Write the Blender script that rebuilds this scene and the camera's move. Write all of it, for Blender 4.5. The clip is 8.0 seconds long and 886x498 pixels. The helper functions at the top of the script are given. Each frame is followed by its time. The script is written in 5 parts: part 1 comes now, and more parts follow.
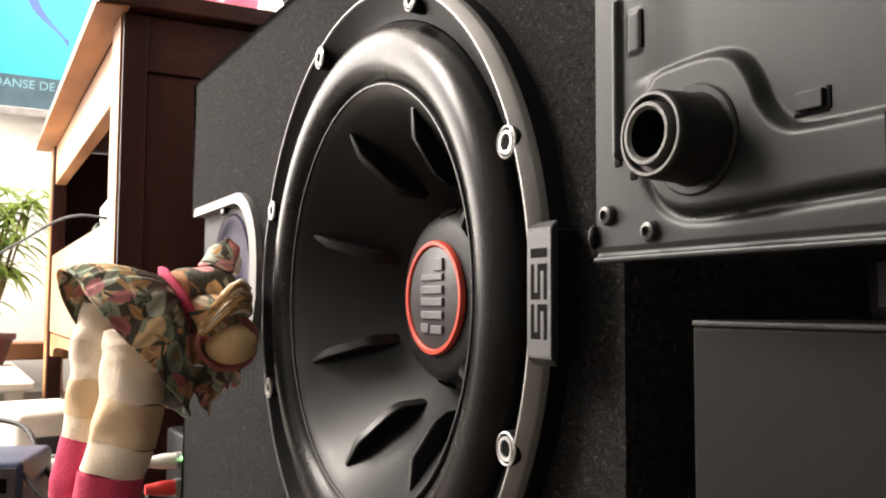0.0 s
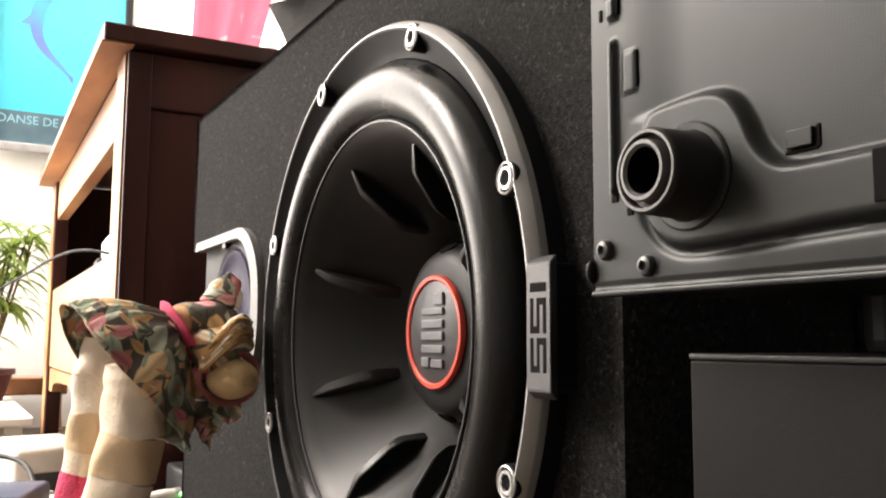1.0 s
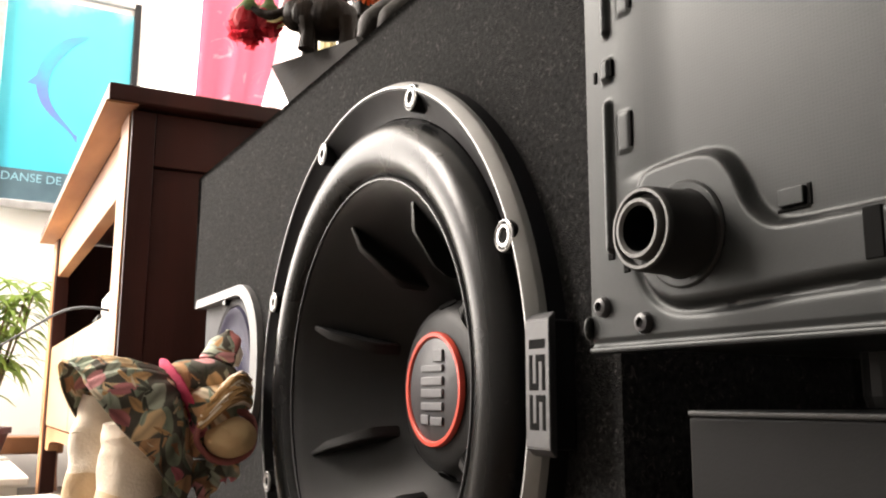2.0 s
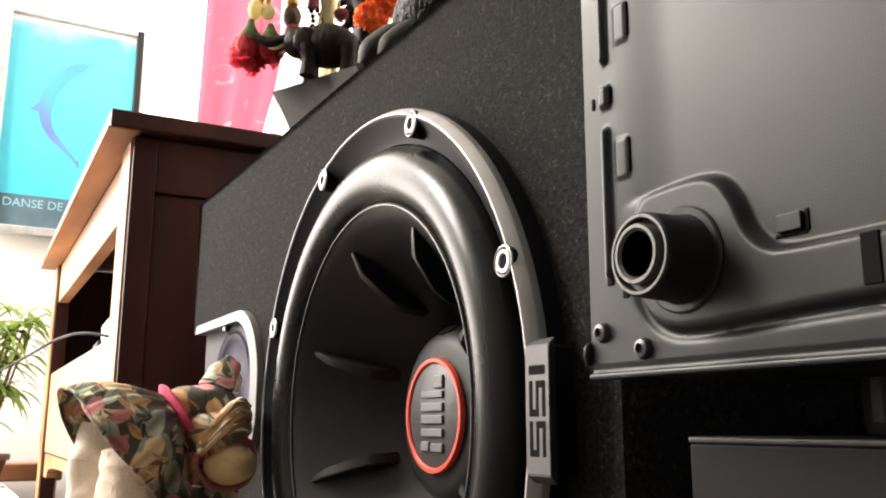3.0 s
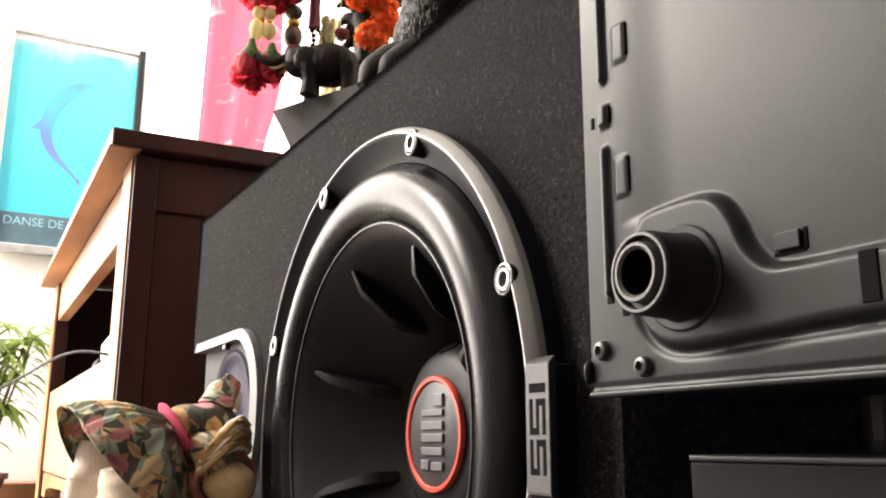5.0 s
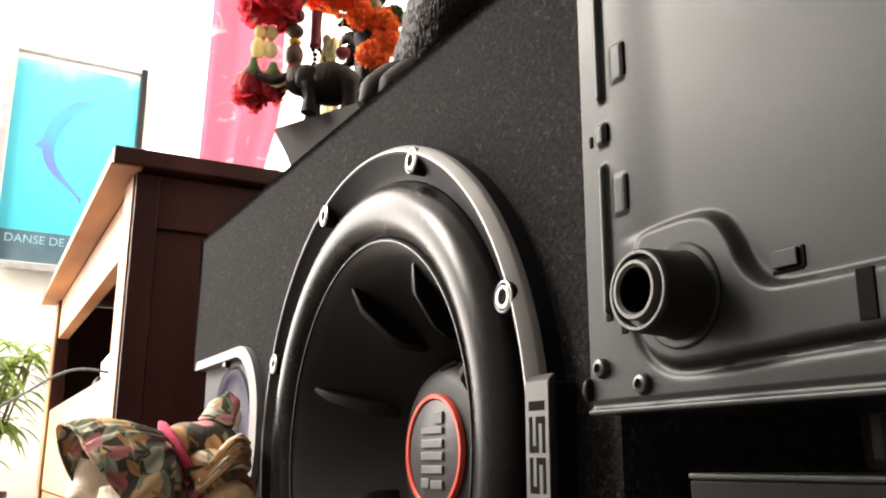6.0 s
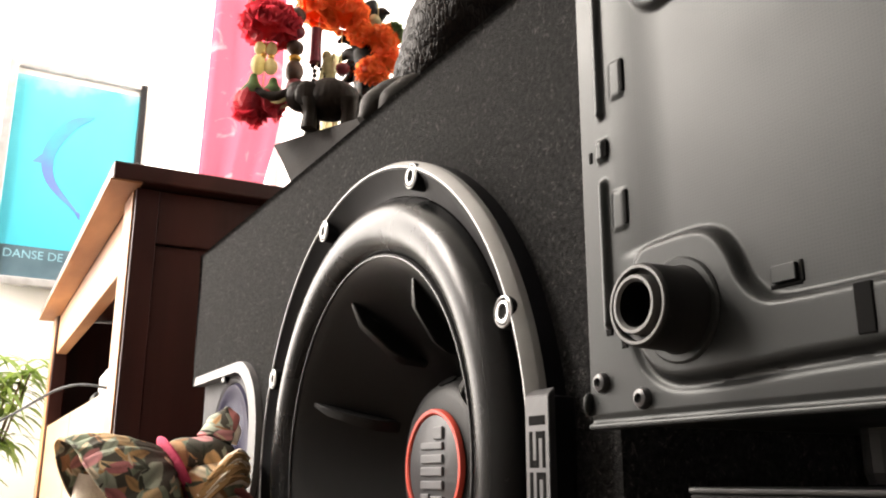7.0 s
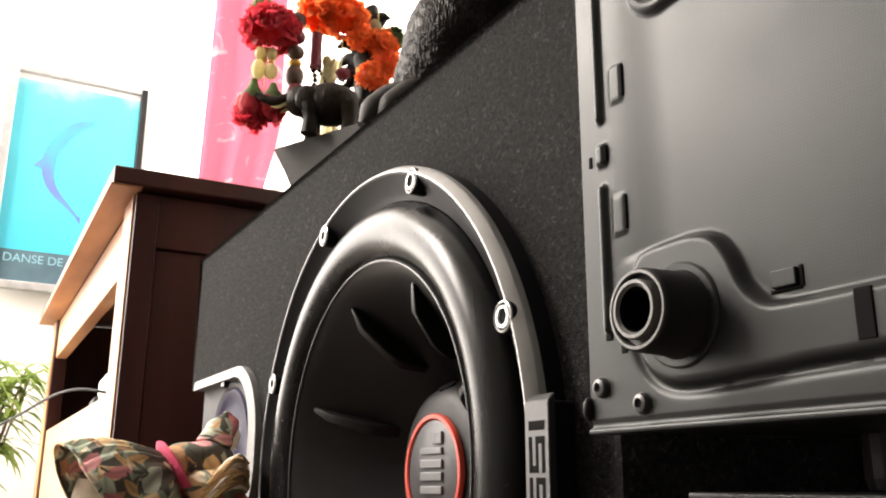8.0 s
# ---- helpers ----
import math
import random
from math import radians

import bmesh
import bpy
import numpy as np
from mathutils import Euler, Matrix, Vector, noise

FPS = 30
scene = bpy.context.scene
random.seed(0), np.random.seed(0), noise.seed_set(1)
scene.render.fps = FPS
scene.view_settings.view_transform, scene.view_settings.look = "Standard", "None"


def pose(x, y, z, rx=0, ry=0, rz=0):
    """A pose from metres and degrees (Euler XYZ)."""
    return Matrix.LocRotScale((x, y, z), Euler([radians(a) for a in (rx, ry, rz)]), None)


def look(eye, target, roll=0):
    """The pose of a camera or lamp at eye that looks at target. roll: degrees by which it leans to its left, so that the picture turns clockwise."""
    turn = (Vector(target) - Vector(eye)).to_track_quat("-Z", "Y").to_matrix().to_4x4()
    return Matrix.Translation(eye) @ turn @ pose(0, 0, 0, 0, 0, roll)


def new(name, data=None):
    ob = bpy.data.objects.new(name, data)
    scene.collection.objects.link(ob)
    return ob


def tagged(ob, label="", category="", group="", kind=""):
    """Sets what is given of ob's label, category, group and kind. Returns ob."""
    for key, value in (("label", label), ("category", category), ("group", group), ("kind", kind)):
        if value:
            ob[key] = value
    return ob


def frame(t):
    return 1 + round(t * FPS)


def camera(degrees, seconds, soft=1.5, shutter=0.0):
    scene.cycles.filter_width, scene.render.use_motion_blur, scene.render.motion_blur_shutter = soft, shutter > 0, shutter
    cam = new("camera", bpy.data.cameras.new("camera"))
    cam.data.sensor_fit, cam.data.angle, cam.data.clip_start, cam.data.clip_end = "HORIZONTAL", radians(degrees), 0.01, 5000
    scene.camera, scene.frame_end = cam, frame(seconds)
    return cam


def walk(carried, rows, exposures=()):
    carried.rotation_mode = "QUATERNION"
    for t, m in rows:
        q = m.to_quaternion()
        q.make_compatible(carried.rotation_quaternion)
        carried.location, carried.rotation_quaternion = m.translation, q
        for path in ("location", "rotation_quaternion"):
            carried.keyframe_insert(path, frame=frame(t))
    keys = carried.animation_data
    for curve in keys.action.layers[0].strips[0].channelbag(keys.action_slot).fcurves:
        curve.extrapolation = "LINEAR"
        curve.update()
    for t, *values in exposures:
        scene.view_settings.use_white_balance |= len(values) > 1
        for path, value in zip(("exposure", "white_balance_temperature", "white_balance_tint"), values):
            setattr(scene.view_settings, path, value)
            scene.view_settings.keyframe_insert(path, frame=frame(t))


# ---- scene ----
cam = camera(53.4, 8.0, 2.0, 0.5)
walk(cam, [
    (0.0, pose(-0.0070, 0.0037, 0.2108, 93.84, -0.33, 60.66)),
    (0.5, pose(-0.0057, 0.0032, 0.2107, 94.25, -0.38, 60.71)),
    (1.0, pose(-0.0033, 0.0016, 0.2104, 96.09, -0.30, 60.68)),
    (1.5, pose(-0.0012, 0.0006, 0.2101, 98.32, -0.25, 60.67)),
    (1.7, pose(-0.0010, 0.0006, 0.2102, 98.98, -0.23, 60.68)),
    (2.8, pose(-0.0004, 0.0009, 0.2106, 101.09, -0.13, 60.76)),
    (3.0, pose(-0.0003, 0.0009, 0.2106, 101.37, -0.12, 60.77)),
    (3.5, pose(0.0002, 0.0006, 0.2104, 101.98, -0.16, 60.77)),
    (4.0, pose(0.0004, 0.0005, 0.2103, 102.44, -0.16, 60.77)),
    (4.5, pose(0.0004, 0.0004, 0.2104, 102.54, -0.11, 60.77)),
    (4.7, pose(0.0004, 0.0004, 0.2104, 102.50, -0.11, 60.77)),
    (5.8, pose(0.0013, 0.0002, 0.2103, 103.34, -0.13, 60.80)),
    (6.0, pose(0.0015, 0.0002, 0.2102, 103.70, -0.14, 60.81)),
    (6.5, pose(0.0020, -0.0006, 0.2101, 104.28, -0.07, 60.77)),
    (7.0, pose(0.0025, -0.0012, 0.2096, 104.71, -0.13, 60.70)),
    (7.5, pose(0.0019, 0.0000, 0.2104, 104.77, -0.07, 60.81)),
    (8.0, pose(0.0024, -0.0010, 0.2096, 105.02, -0.19, 60.69)),
], exposures=[(0.0, 0.12, 7350, 14), (8.0, 0.12, 7350, 14)])

# ---- world, sun and window light ----
world = bpy.data.worlds.new("sky")
scene.world = world
world.use_nodes = True
wn, wl = world.node_tree.nodes, world.node_tree.links
sky = wn.new("ShaderNodeTexSky")
sky.sky_type, sky.sun_disc = "NISHITA", False
sky.sun_elevation, sky.sun_rotation = radians(50), radians(199)
wl.new(sky.outputs["Color"], wn["Background"].inputs["Color"])
wn["Background"].inputs["Strength"].default_value = 0.15

sun = new("sun", bpy.data.lights.new("sun", "SUN"))
sun.data.energy, sun.data.angle, sun.data.color = 5.0, radians(0.5), (1.0, 0.93, 0.82)
sun.matrix_world = look((-2.75, -3.0, 3.6), (-1.75, -0.1, 0.0))


def window_lamp(name, at, target, w, h, watts, colour):
    ob = new(name, bpy.data.lights.new(name, "AREA"))
    ob.data.shape, ob.data.size, ob.data.size_y = "RECTANGLE", w, h
    ob.data.energy, ob.data.color = watts, colour
    ob.matrix_world = look(at, target)
    return ob


# daylight coming in through the side window and the garden door
window_lamp("window_light", (-1.88, -1.57, 1.80), (-1.95, 0.1, 0.6), 0.84, 1.04, 190, (1.0, 0.99, 0.975))
window_lamp("door_light", (-2.32, -0.80, 1.15), (0.0, -0.3, 0.6), 1.36, 1.7, 70, (0.985, 0.985, 0.99))
window_lamp("far_window_light", (-2.58, 0.56, 1.62), (0.0, 0.40, 1.3), 0.62, 1.6, 22, (1.0, 0.98, 0.95))


# ---- materials ----
def material(name, colour, rough=0.6, metal=0.0, second=None, grain=40.0, stretch=(1, 1, 1), bump=0.1, fine=400.0,
             rvar=0.1, blend=(0.35, 0.65), coat=0.0, spec=0.5):
    """Two-scale procedural surface: broad colour drift plus fine relief."""
    m = bpy.data.materials.new(name)
    m.use_nodes = True
    n, l = m.node_tree.nodes, m.node_tree.links
    b = n["Principled BSDF"]
    b.inputs["Roughness"].default_value, b.inputs["Metallic"].default_value = rough, metal
    b.inputs["Coat Weight"].default_value, b.inputs["Specular IOR Level"].default_value = coat, spec
    co = n.new("ShaderNodeTexCoord")
    mp = n.new("ShaderNodeMapping")
    mp.inputs["Scale"].default_value = stretch
    l.new(co.outputs["Object"], mp.inputs["Vector"])
    big = n.new("ShaderNodeTexNoise")
    big.inputs["Scale"].default_value, big.inputs["Detail"].default_value = grain, 5
    l.new(mp.outputs["Vector"], big.inputs["Vector"])
    ramp = n.new("ShaderNodeValToRGB")
    ramp.color_ramp.elements[0].position, ramp.color_ramp.elements[1].position = blend
    second = second or tuple(c * 0.8 for c in colour)
    ramp.color_ramp.elements[0].color, ramp.color_ramp.elements[1].color = (*second, 1), (*colour, 1)
    l.new(big.outputs["Fac"], ramp.inputs["Fac"])
    l.new(ramp.outputs["Color"], b.inputs["Base Color"])
    small = n.new("ShaderNodeTexNoise")
    small.inputs["Scale"].default_value, small.inputs["Detail"].default_value = fine, 3
    l.new(mp.outputs["Vector"], small.inputs["Vector"])
    rr = n.new("ShaderNodeMapRange")
    rr.inputs["To Min"].default_value, rr.inputs["To Max"].default_value = max(0.02, rough - rvar), min(1, rough + rvar)
    l.new(big.outputs["Fac"], rr.inputs["Value"])
    l.new(rr.outputs["Result"], b.inputs["Roughness"])
    if bump:
        bp = n.new("ShaderNodeBump")
        bp.inputs["Strength"].default_value, bp.inputs["Distance"].default_value = bump, 0.002
        l.new(small.outputs["Fac"], bp.inputs["Height"])
        l.new(bp.outputs["Normal"], b.inputs["Normal"])
    return m


felt = material("felt", (0.022, 0.0217, 0.0217), 0.95, 0, (0.005, 0.005, 0.0051), 420, bump=0.9, fine=1500, blend=(0.32, 0.68), spec=0.08)
fn, fl = felt.node_tree.nodes, felt.node_tree.links
lint, lift, mixed = fn.new("ShaderNodeTexNoise"), fn.new("ShaderNodeMapRange"), fn.new("ShaderNodeMixRGB")
lint.inputs["Scale"].default_value, lint.inputs["Detail"].default_value, lint.inputs["Distortion"].default_value = 230, 6, 2.5
lift.inputs["From Min"].default_value, lift.inputs["From Max"].default_value, lift.inputs["To Max"].default_value = 0.58, 0.80, 0.9
mixed.inputs["Color2"].default_value = (0.095, 0.092, 0.089, 1)
fl.new(fn["Texture Coordinate"].outputs["Object"], lint.inputs["Vector"]), fl.new(lint.outputs["Fac"], lift.inputs["Value"])
fl.new(lift.outputs["Result"], mixed.inputs["Fac"]), fl.new(fn["Color Ramp"].outputs["Color"], mixed.inputs["Color1"])
fl.new(mixed.outputs["Color"], fn["Principled BSDF"].inputs["Base Color"])
black_rubber = material("black_rubber", (0.0045, 0.0045, 0.0047), 0.27, 0, (0.005, 0.005, 0.005), 30, bump=0.012, fine=900, rvar=0.04, spec=0.14)
cone_black = material("cone_black", (0.0045, 0.0045, 0.0047), 0.38, 0, (0.0035, 0.0035, 0.0036), 25, bump=0.05, fine=900, spec=0.22)
fin_black = material("fin_black", (0.006, 0.006, 0.0061), 0.4, 0, (0.005, 0.005, 0.005), 40, bump=0.05, fine=700, spec=0.28)
cap_black = material("cap_black", (0.007, 0.007, 0.0072), 0.5, 0, (0.0055, 0.0055, 0.0056), 40, bump=0.05, fine=700, spec=0.2)
frame_black = material("frame_black", (0.012, 0.012, 0.014), 0.5, 0, (0.009, 0.009, 0.011), 60, bump=0.04, spec=0.3)
gasket_black = material("gasket_black", (0.006, 0.006, 0.0075), 0.6, 0, (0.004, 0.004, 0.005), 60, bump=0.04, spec=0.15)
frame_grey = material("frame_grey", (0.31, 0.31, 0.307), 0.48, 0.65, (0.265, 0.265, 0.262), 60, bump=0.05, spec=0.4)
badge_grey = material("badge_grey", (0.12, 0.12, 0.125), 0.5, 0.1, (0.095, 0.095, 0.10), 80, bump=0.04)
badge_dark = material("badge_dark", (0.035, 0.036, 0.04), 0.5, 0, (0.028, 0.028, 0.03), 80, bump=0.05)
badge_red = material("badge_red", (0.58, 0.060, 0.035), 0.45, 0, (0.48, 0.05, 0.03), 60, bump=0.02)
plate_grey = material("plate_grey", (0.033, 0.033, 0.036), 0.45, 0.1, (0.032, 0.032, 0.034), 60, bump=0.05)
chrome = material("chrome", (0.50, 0.50, 0.50), 0.34, 0.85, (0.42, 0.42, 0.42), 90, bump=0.02)
# near-black paints the shade inside openings; also used for letters and the wick
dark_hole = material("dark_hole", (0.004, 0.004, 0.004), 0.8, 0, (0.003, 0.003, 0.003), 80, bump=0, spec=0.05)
silver = material("silver", (0.62, 0.62, 0.63), 0.35, 0.75, (0.52, 0.52, 0.53), 50, bump=0.03)
purple_cone = material("purple_cone", (0.015, 0.013, 0.036), 0.55, 0, (0.026, 0.023, 0.046), 30, bump=0.03, spec=0.07)
case_paint = material("case_paint", (0.0185, 0.0200, 0.0200), 0.41, 0.58, (0.0157, 0.0170, 0.0169), 30, bump=0.03, fine=1800, spec=0.2)
lower_black = material("lower_black", (0.006, 0.006, 0.0061), 0.7, 0, (0.0040, 0.0040, 0.0041), 40, (1, 1, 1), 0.05, 1500, spec=0.12)
# paler grey paints the highlight along the storage box's top edge
edge_highlight = material("edge_highlight", (0.020, 0.020, 0.020), 0.5, 0, (0.014, 0.014, 0.014), 40, bump=0.04, fine=900, spec=0.3)
foot_black = material("foot_black", (0.008, 0.008, 0.008), 0.55, 0, (0.006, 0.006, 0.006), 60, bump=0.04, spec=0.25)
trim_grey = material("trim_grey", (0.15, 0.15, 0.15), 0.5, 0.1, (0.125, 0.125, 0.125), 60, bump=0.04, spec=0.25)
speaker_plate = material("speaker_plate", (0.085, 0.085, 0.09), 0.7, 0, (0.065, 0.065, 0.07), 60, bump=0.05, spec=0.15)
foot_face = material("foot_face", (0.060, 0.059, 0.057), 0.45, 0, (0.048, 0.047, 0.046), 60, bump=0.06)
warm_wood = material("warm_wood", (0.30, 0.13, 0.06), 0.42, 0, (0.20, 0.08, 0.035), 10, (0.12, 1, 1), 0.06, 120, coat=0.15)
# pale tone of the unseen south wall, raised to bounce fill light
wall_fill = material("wall_fill_pale", (0.60, 0.60, 0.60), 0.9, 0, (0.54, 0.54, 0.545), 3, bump=0.1, fine=150)
# dark tone for the unseen east wall, to hold back bounce light
fill_cut_dark = material("fill_cut_dark", (0.13, 0.125, 0.125), 0.9, 0, (0.10, 0.097, 0.097), 3, bump=0.1, fine=150)
wall_white = material("wall_white", (0.80, 0.79, 0.77), 0.9, 0, (0.76, 0.75, 0.73), 3, bump=0.1, fine=150)
floor_wood = material("floor_wood", (0.095, 0.074, 0.055), 0.5, 0, (0.060, 0.046, 0.034), 8, (0.15, 1, 1), 0.05, 90)


# ---- mesh helpers ----
def part(name, bm, mat, parent=None, label="", smooth=None):
    """Links a bmesh as one mesh object, under a thing or a part."""
    me = bpy.data.meshes.new(name)
    bmesh.ops.recalc_face_normals(bm, faces=bm.faces)
    bm.to_mesh(me)
    bm.free()
    for m in (mat if isinstance(mat, (list, tuple)) else [mat]):
        me.materials.append(m)
    if smooth is not None:
        me.shade_smooth()
        me.set_sharp_from_angle(angle=radians(smooth))
    ob = new(name, me)
    if parent:
        ob.parent = parent
    if label:
        tagged(ob, label)
    return ob


def thing(name, at, label, category, group="", kind=""):
    ob = new(name)
    ob.empty_display_size = 0.02
    ob.matrix_world = at if isinstance(at, Matrix) else Matrix.Translation(at)
    return tagged(ob, label, category, group, kind)


def block(lo, hi, bevel=0.0, seg=2, bm=None, m=None):
    """A box from corner to corner with rounded edges."""
    bm = bm or bmesh.new()
    lo, hi = Vector(lo), Vector(hi)
    d = hi - lo
    made = bmesh.ops.create_cube(bm, size=1, matrix=(m or Matrix()) @ Matrix.Translation((lo + hi) / 2) @ Matrix.Diagonal((*d, 1)))
    if bevel:
        edges = list({e for v in made["verts"] for e in v.link_edges})
        bmesh.ops.bevel(bm, geom=edges, offset=bevel, segments=seg, profile=0.5, affect="EDGES")
    return bm


def lathe(profile, seg=64, bm=None, m=None, closed=False):
    """Turns (radius, height) pairs round z."""
    bm = bm or bmesh.new()
    m = m or Matrix()
    rings = []
    for r, h in profile:
        if r < 1e-6:
            rings.append([bm.verts.new(m @ Vector((0, 0, h)))])
        else:
            rings.append([bm.verts.new(m @ Vector((r * math.cos(6.283185307 * i / seg), r * math.sin(6.283185307 * i / seg), h))) for i in range(seg)])
    pairs = list(zip(rings, rings[1:])) + ([(rings[-1], rings[0])] if closed else [])
    for a, b in pairs:
        for i in range(seg):
            j = (i + 1) % seg
            if len(a) == 1 and len(b) == 1:
                continue
            if len(a) == 1:
                bm.faces.new((a[0], b[i], b[j]))
            elif len(b) == 1:
                bm.faces.new((a[i], a[j], b[0]))
            else:
                bm.faces.new((a[i], a[j], b[j], b[i]))
    return bm


def smooth_path(pts, steps=6):
    """Points of a smooth line through pts (Catmull-Rom)."""
    p = [Vector(q) for q in pts]
    p = [p[0] * 2 - p[1]] + p + [p[-1] * 2 - p[-2]]
    out = []
    for i in range(1, len(p) - 2):
        for s in range(steps):
            t = s / steps
            a, b, c, d = p[i - 1:i + 3]
            out.append(0.5 * (2 * b + (c - a) * t + (2 * a - 5 * b + 4 * c - d) * t * t + (3 * b - a - 3 * c + d) * t ** 3))
    return out + [p[-2]]


def tube(pts, radius, seg=10, bm=None, steps=6, cap=True, mat=0, wobble=0.0):
    """A round rod along a smooth line; radius is one number, or a list of (rx, ry) or numbers at the points."""
    bm = bm or bmesh.new()
    line = smooth_path(pts, steps)
    n = len(line)
    def rad(k):
        if not isinstance(radius, (list, tuple)):
            return (radius, radius)
        u = k / (n - 1) * (len(radius) - 1)
        i = min(int(u), len(radius) - 2)
        a, b = radius[i], radius[i + 1]
        a = a if isinstance(a, tuple) else (a, a)
        b = b if isinstance(b, tuple) else (b, b)
        w = u - i
        w = w * w * (3 - 2 * w)
        return (a[0] * (1 - w) + b[0] * w, a[1] * (1 - w) + b[1] * w)
    rings, side = [], None
    for k, q in enumerate(line):
        way = (line[min(k + 1, n - 1)] - line[max(k - 1, 0)]).normalized()
        if side is None:
            side = way.orthogonal().normalized()
        side = (side - way * side.dot(way)).normalized()
        up = way.cross(side)
        rx, ry = rad(k)
        ring = []
        for i in range(seg):
            a = 6.283185307 * i / seg
            v = q + side * (rx * math.cos(a)) + up * (ry * math.sin(a))
            if wobble:
                v += noise.noise_vector(v * 55) * wobble
            ring.append(bm.verts.new(v))
        rings.append(ring)
    for a, b in zip(rings, rings[1:]):
        for i in range(seg):
            f = bm.faces.new((a[i], a[(i + 1) % seg], b[(i + 1) % seg], b[i]))
            f.material_index = mat
    if cap:
        for ring in (rings[0], rings[-1]):
            f = bm.faces.new(ring)
            f.material_index = mat
    return bm


def blob(at, size, bm=None, mat=0, rough=0.0, freq=60.0, sub=3, turn=None):
    """A soft rounded lump."""
    bm = bm or bmesh.new()
    m = Matrix.Translation(at) @ (turn or Matrix()) @ Matrix.Diagonal((*size, 1))
    made = bmesh.ops.create_icosphere(bm, subdivisions=sub, radius=1, matrix=m)
    for v in made["verts"]:
        if rough:
            v.co += noise.noise_vector(v.co * freq) * rough
        for f in v.link_faces:
            f.material_index = mat
    return bm


def prism(outline, y0, y1, bm=None, bevel=0.0):
    """An outline of (x, z) points given depth from y0 to y1."""
    bm = bm or bmesh.new()
    a = [bm.verts.new((x, y0, z)) for x, z in outline]
    b = [bm.verts.new((x, y1, z)) for x, z in outline]
    fs = [bm.faces.new(a), bm.faces.new(b[::-1])]
    n = len(outline)
    for i in range(n):
        fs.append(bm.faces.new((a[i], b[i], b[(i + 1) % n], a[(i + 1) % n])))
    if bevel:
        bmesh.ops.bevel(bm, geom=[e for e in fs[0].edges], offset=bevel, segments=2, profile=0.5, affect="EDGES")
    return bm


FRONT = Euler((radians(90), 0, 0)).to_matrix().to_4x4()     # local z turned towards the room (-y)

# ---- the room ----
X0, X1, Y0, Y1, H = -2.4, 2.6, -1.55, 0.78, 2.5


def setting(name, bm, mat, label, category):
    return tagged(part(name, bm, mat), label, category, kind="structure")


setting("floor", block((X0 - 0.2, Y0 - 0.2, -0.1), (X1 + 0.2, Y1 + 0.2, 0.0)), floor_wood, "brown wooden floor under the furniture", "floor")
setting("ceiling", block((X0 - 0.2, Y0 - 0.2, H), (X1 + 0.2, Y1 + 0.2, H + 0.1)), wall_white, "plain white painted ceiling", "ceiling")
setting("wall_north", block((X0 - 0.2, Y1, 0), (X1 + 0.2, Y1 + 0.15, H)), wall_white, "plain white wall behind the furniture", "wall")
# unseen end wall, kept dark so little light returns from the right
setting("wall_east", block((X1, Y0, 0), (X1 + 0.15, Y1, H)), fill_cut_dark, "unseen wall closing the room, darkened to cut fill light", "wall")
w = block((X0 - 0.15, -0.08, 0), (X0, 0.40, H))
block((X0 - 0.15, 0.40, 0), (X0, 0.76, 0.92), bm=w)
block((X0 - 0.15, 0.40, 2.32), (X0, 0.76, H), bm=w)
block((X0 - 0.15, 0.76, 0), (X0, Y1, H), bm=w)
block((X0 - 0.15, -1.50, 2.2), (X0, -0.08, H), bm=w)
block((X0 - 0.15, Y0, 0), (X0, -1.50, H), bm=w)
setting("wall_west", w, wall_white, "bright white wall with a garden door opening", "wall")
w = block((X0 - 0.15, Y0 - 0.15, 0), (-2.33, Y0, H))
block((-1.43, Y0 - 0.15, 0), (X1 + 0.15, Y0, H), bm=w)
block((-2.33, Y0 - 0.15, 0), (-1.43, Y0, 1.24), bm=w)
block((-2.33, Y0 - 0.15, 2.35), (-1.43, Y0, H), bm=w)
setting("wall_south", w, wall_fill, "unseen wall made pale for fill light, with a wide window opening", "wall")


def window_frame(name, lo, hi, axis, label, category):
    """Frame bars with a middle bar, set in an opening; axis is the wall's normal (0: x, 1: y)."""
    (a0, a1), t = (lo[1 - axis], hi[1 - axis]), 0.05
    w = bmesh.new()
    mid = (a0 + a1) / 2
    for b0, b1, z0, z1 in ((a0, a1, lo[2], lo[2] + t), (a0, a1, hi[2] - t, hi[2]), (a0, a0 + t, lo[2] + t, hi[2] - t), (a1 - t, a1, lo[2] + t, hi[2] - t), (mid - 0.02, mid + 0.02, lo[2] + t, hi[2] - t)):
        if axis:
            block((b0, lo[1], z0), (b1, hi[1], z1), 0.004, bm=w)
        else:
            block((lo[0], b0, z0), (hi[0], b1, z1), 0.004, bm=w)
    return setting(name, w, wall_white, label, category)


window_frame("window_1", (-2.33, Y0 - 0.12, 1.24), (-1.43, Y0 - 0.06, 2.35), 1, "white window frame in the grey wall", "window")
window_frame("door_1", (X0 - 0.12, -1.50, 0.0), (X0 - 0.06, -0.08, 2.20), 0, "white glazed garden door frame", "door")

glow = bpy.data.materials.new("white_sky")
glow.use_nodes = True
gb = glow.node_tree.nodes["Principled BSDF"]
gb.inputs["Base Color"].default_value, gb.inputs["Emission Color"].default_value, gb.inputs["Emission Strength"].default_value = (0.8, 0.8, 0.8, 1), (1, 0.99, 0.97, 1), 2.5
setting("backdrop", block((-3.42, -1.6, -0.1), (-3.40, 1.8, 3.2)), glow, "bright white sky outside the window", "sky")

# ---- the subwoofer enclosure ----
BX0, BX1, BY, BTOP, BBACK = -0.852, -0.236, 0.205, 0.4235, 0.60
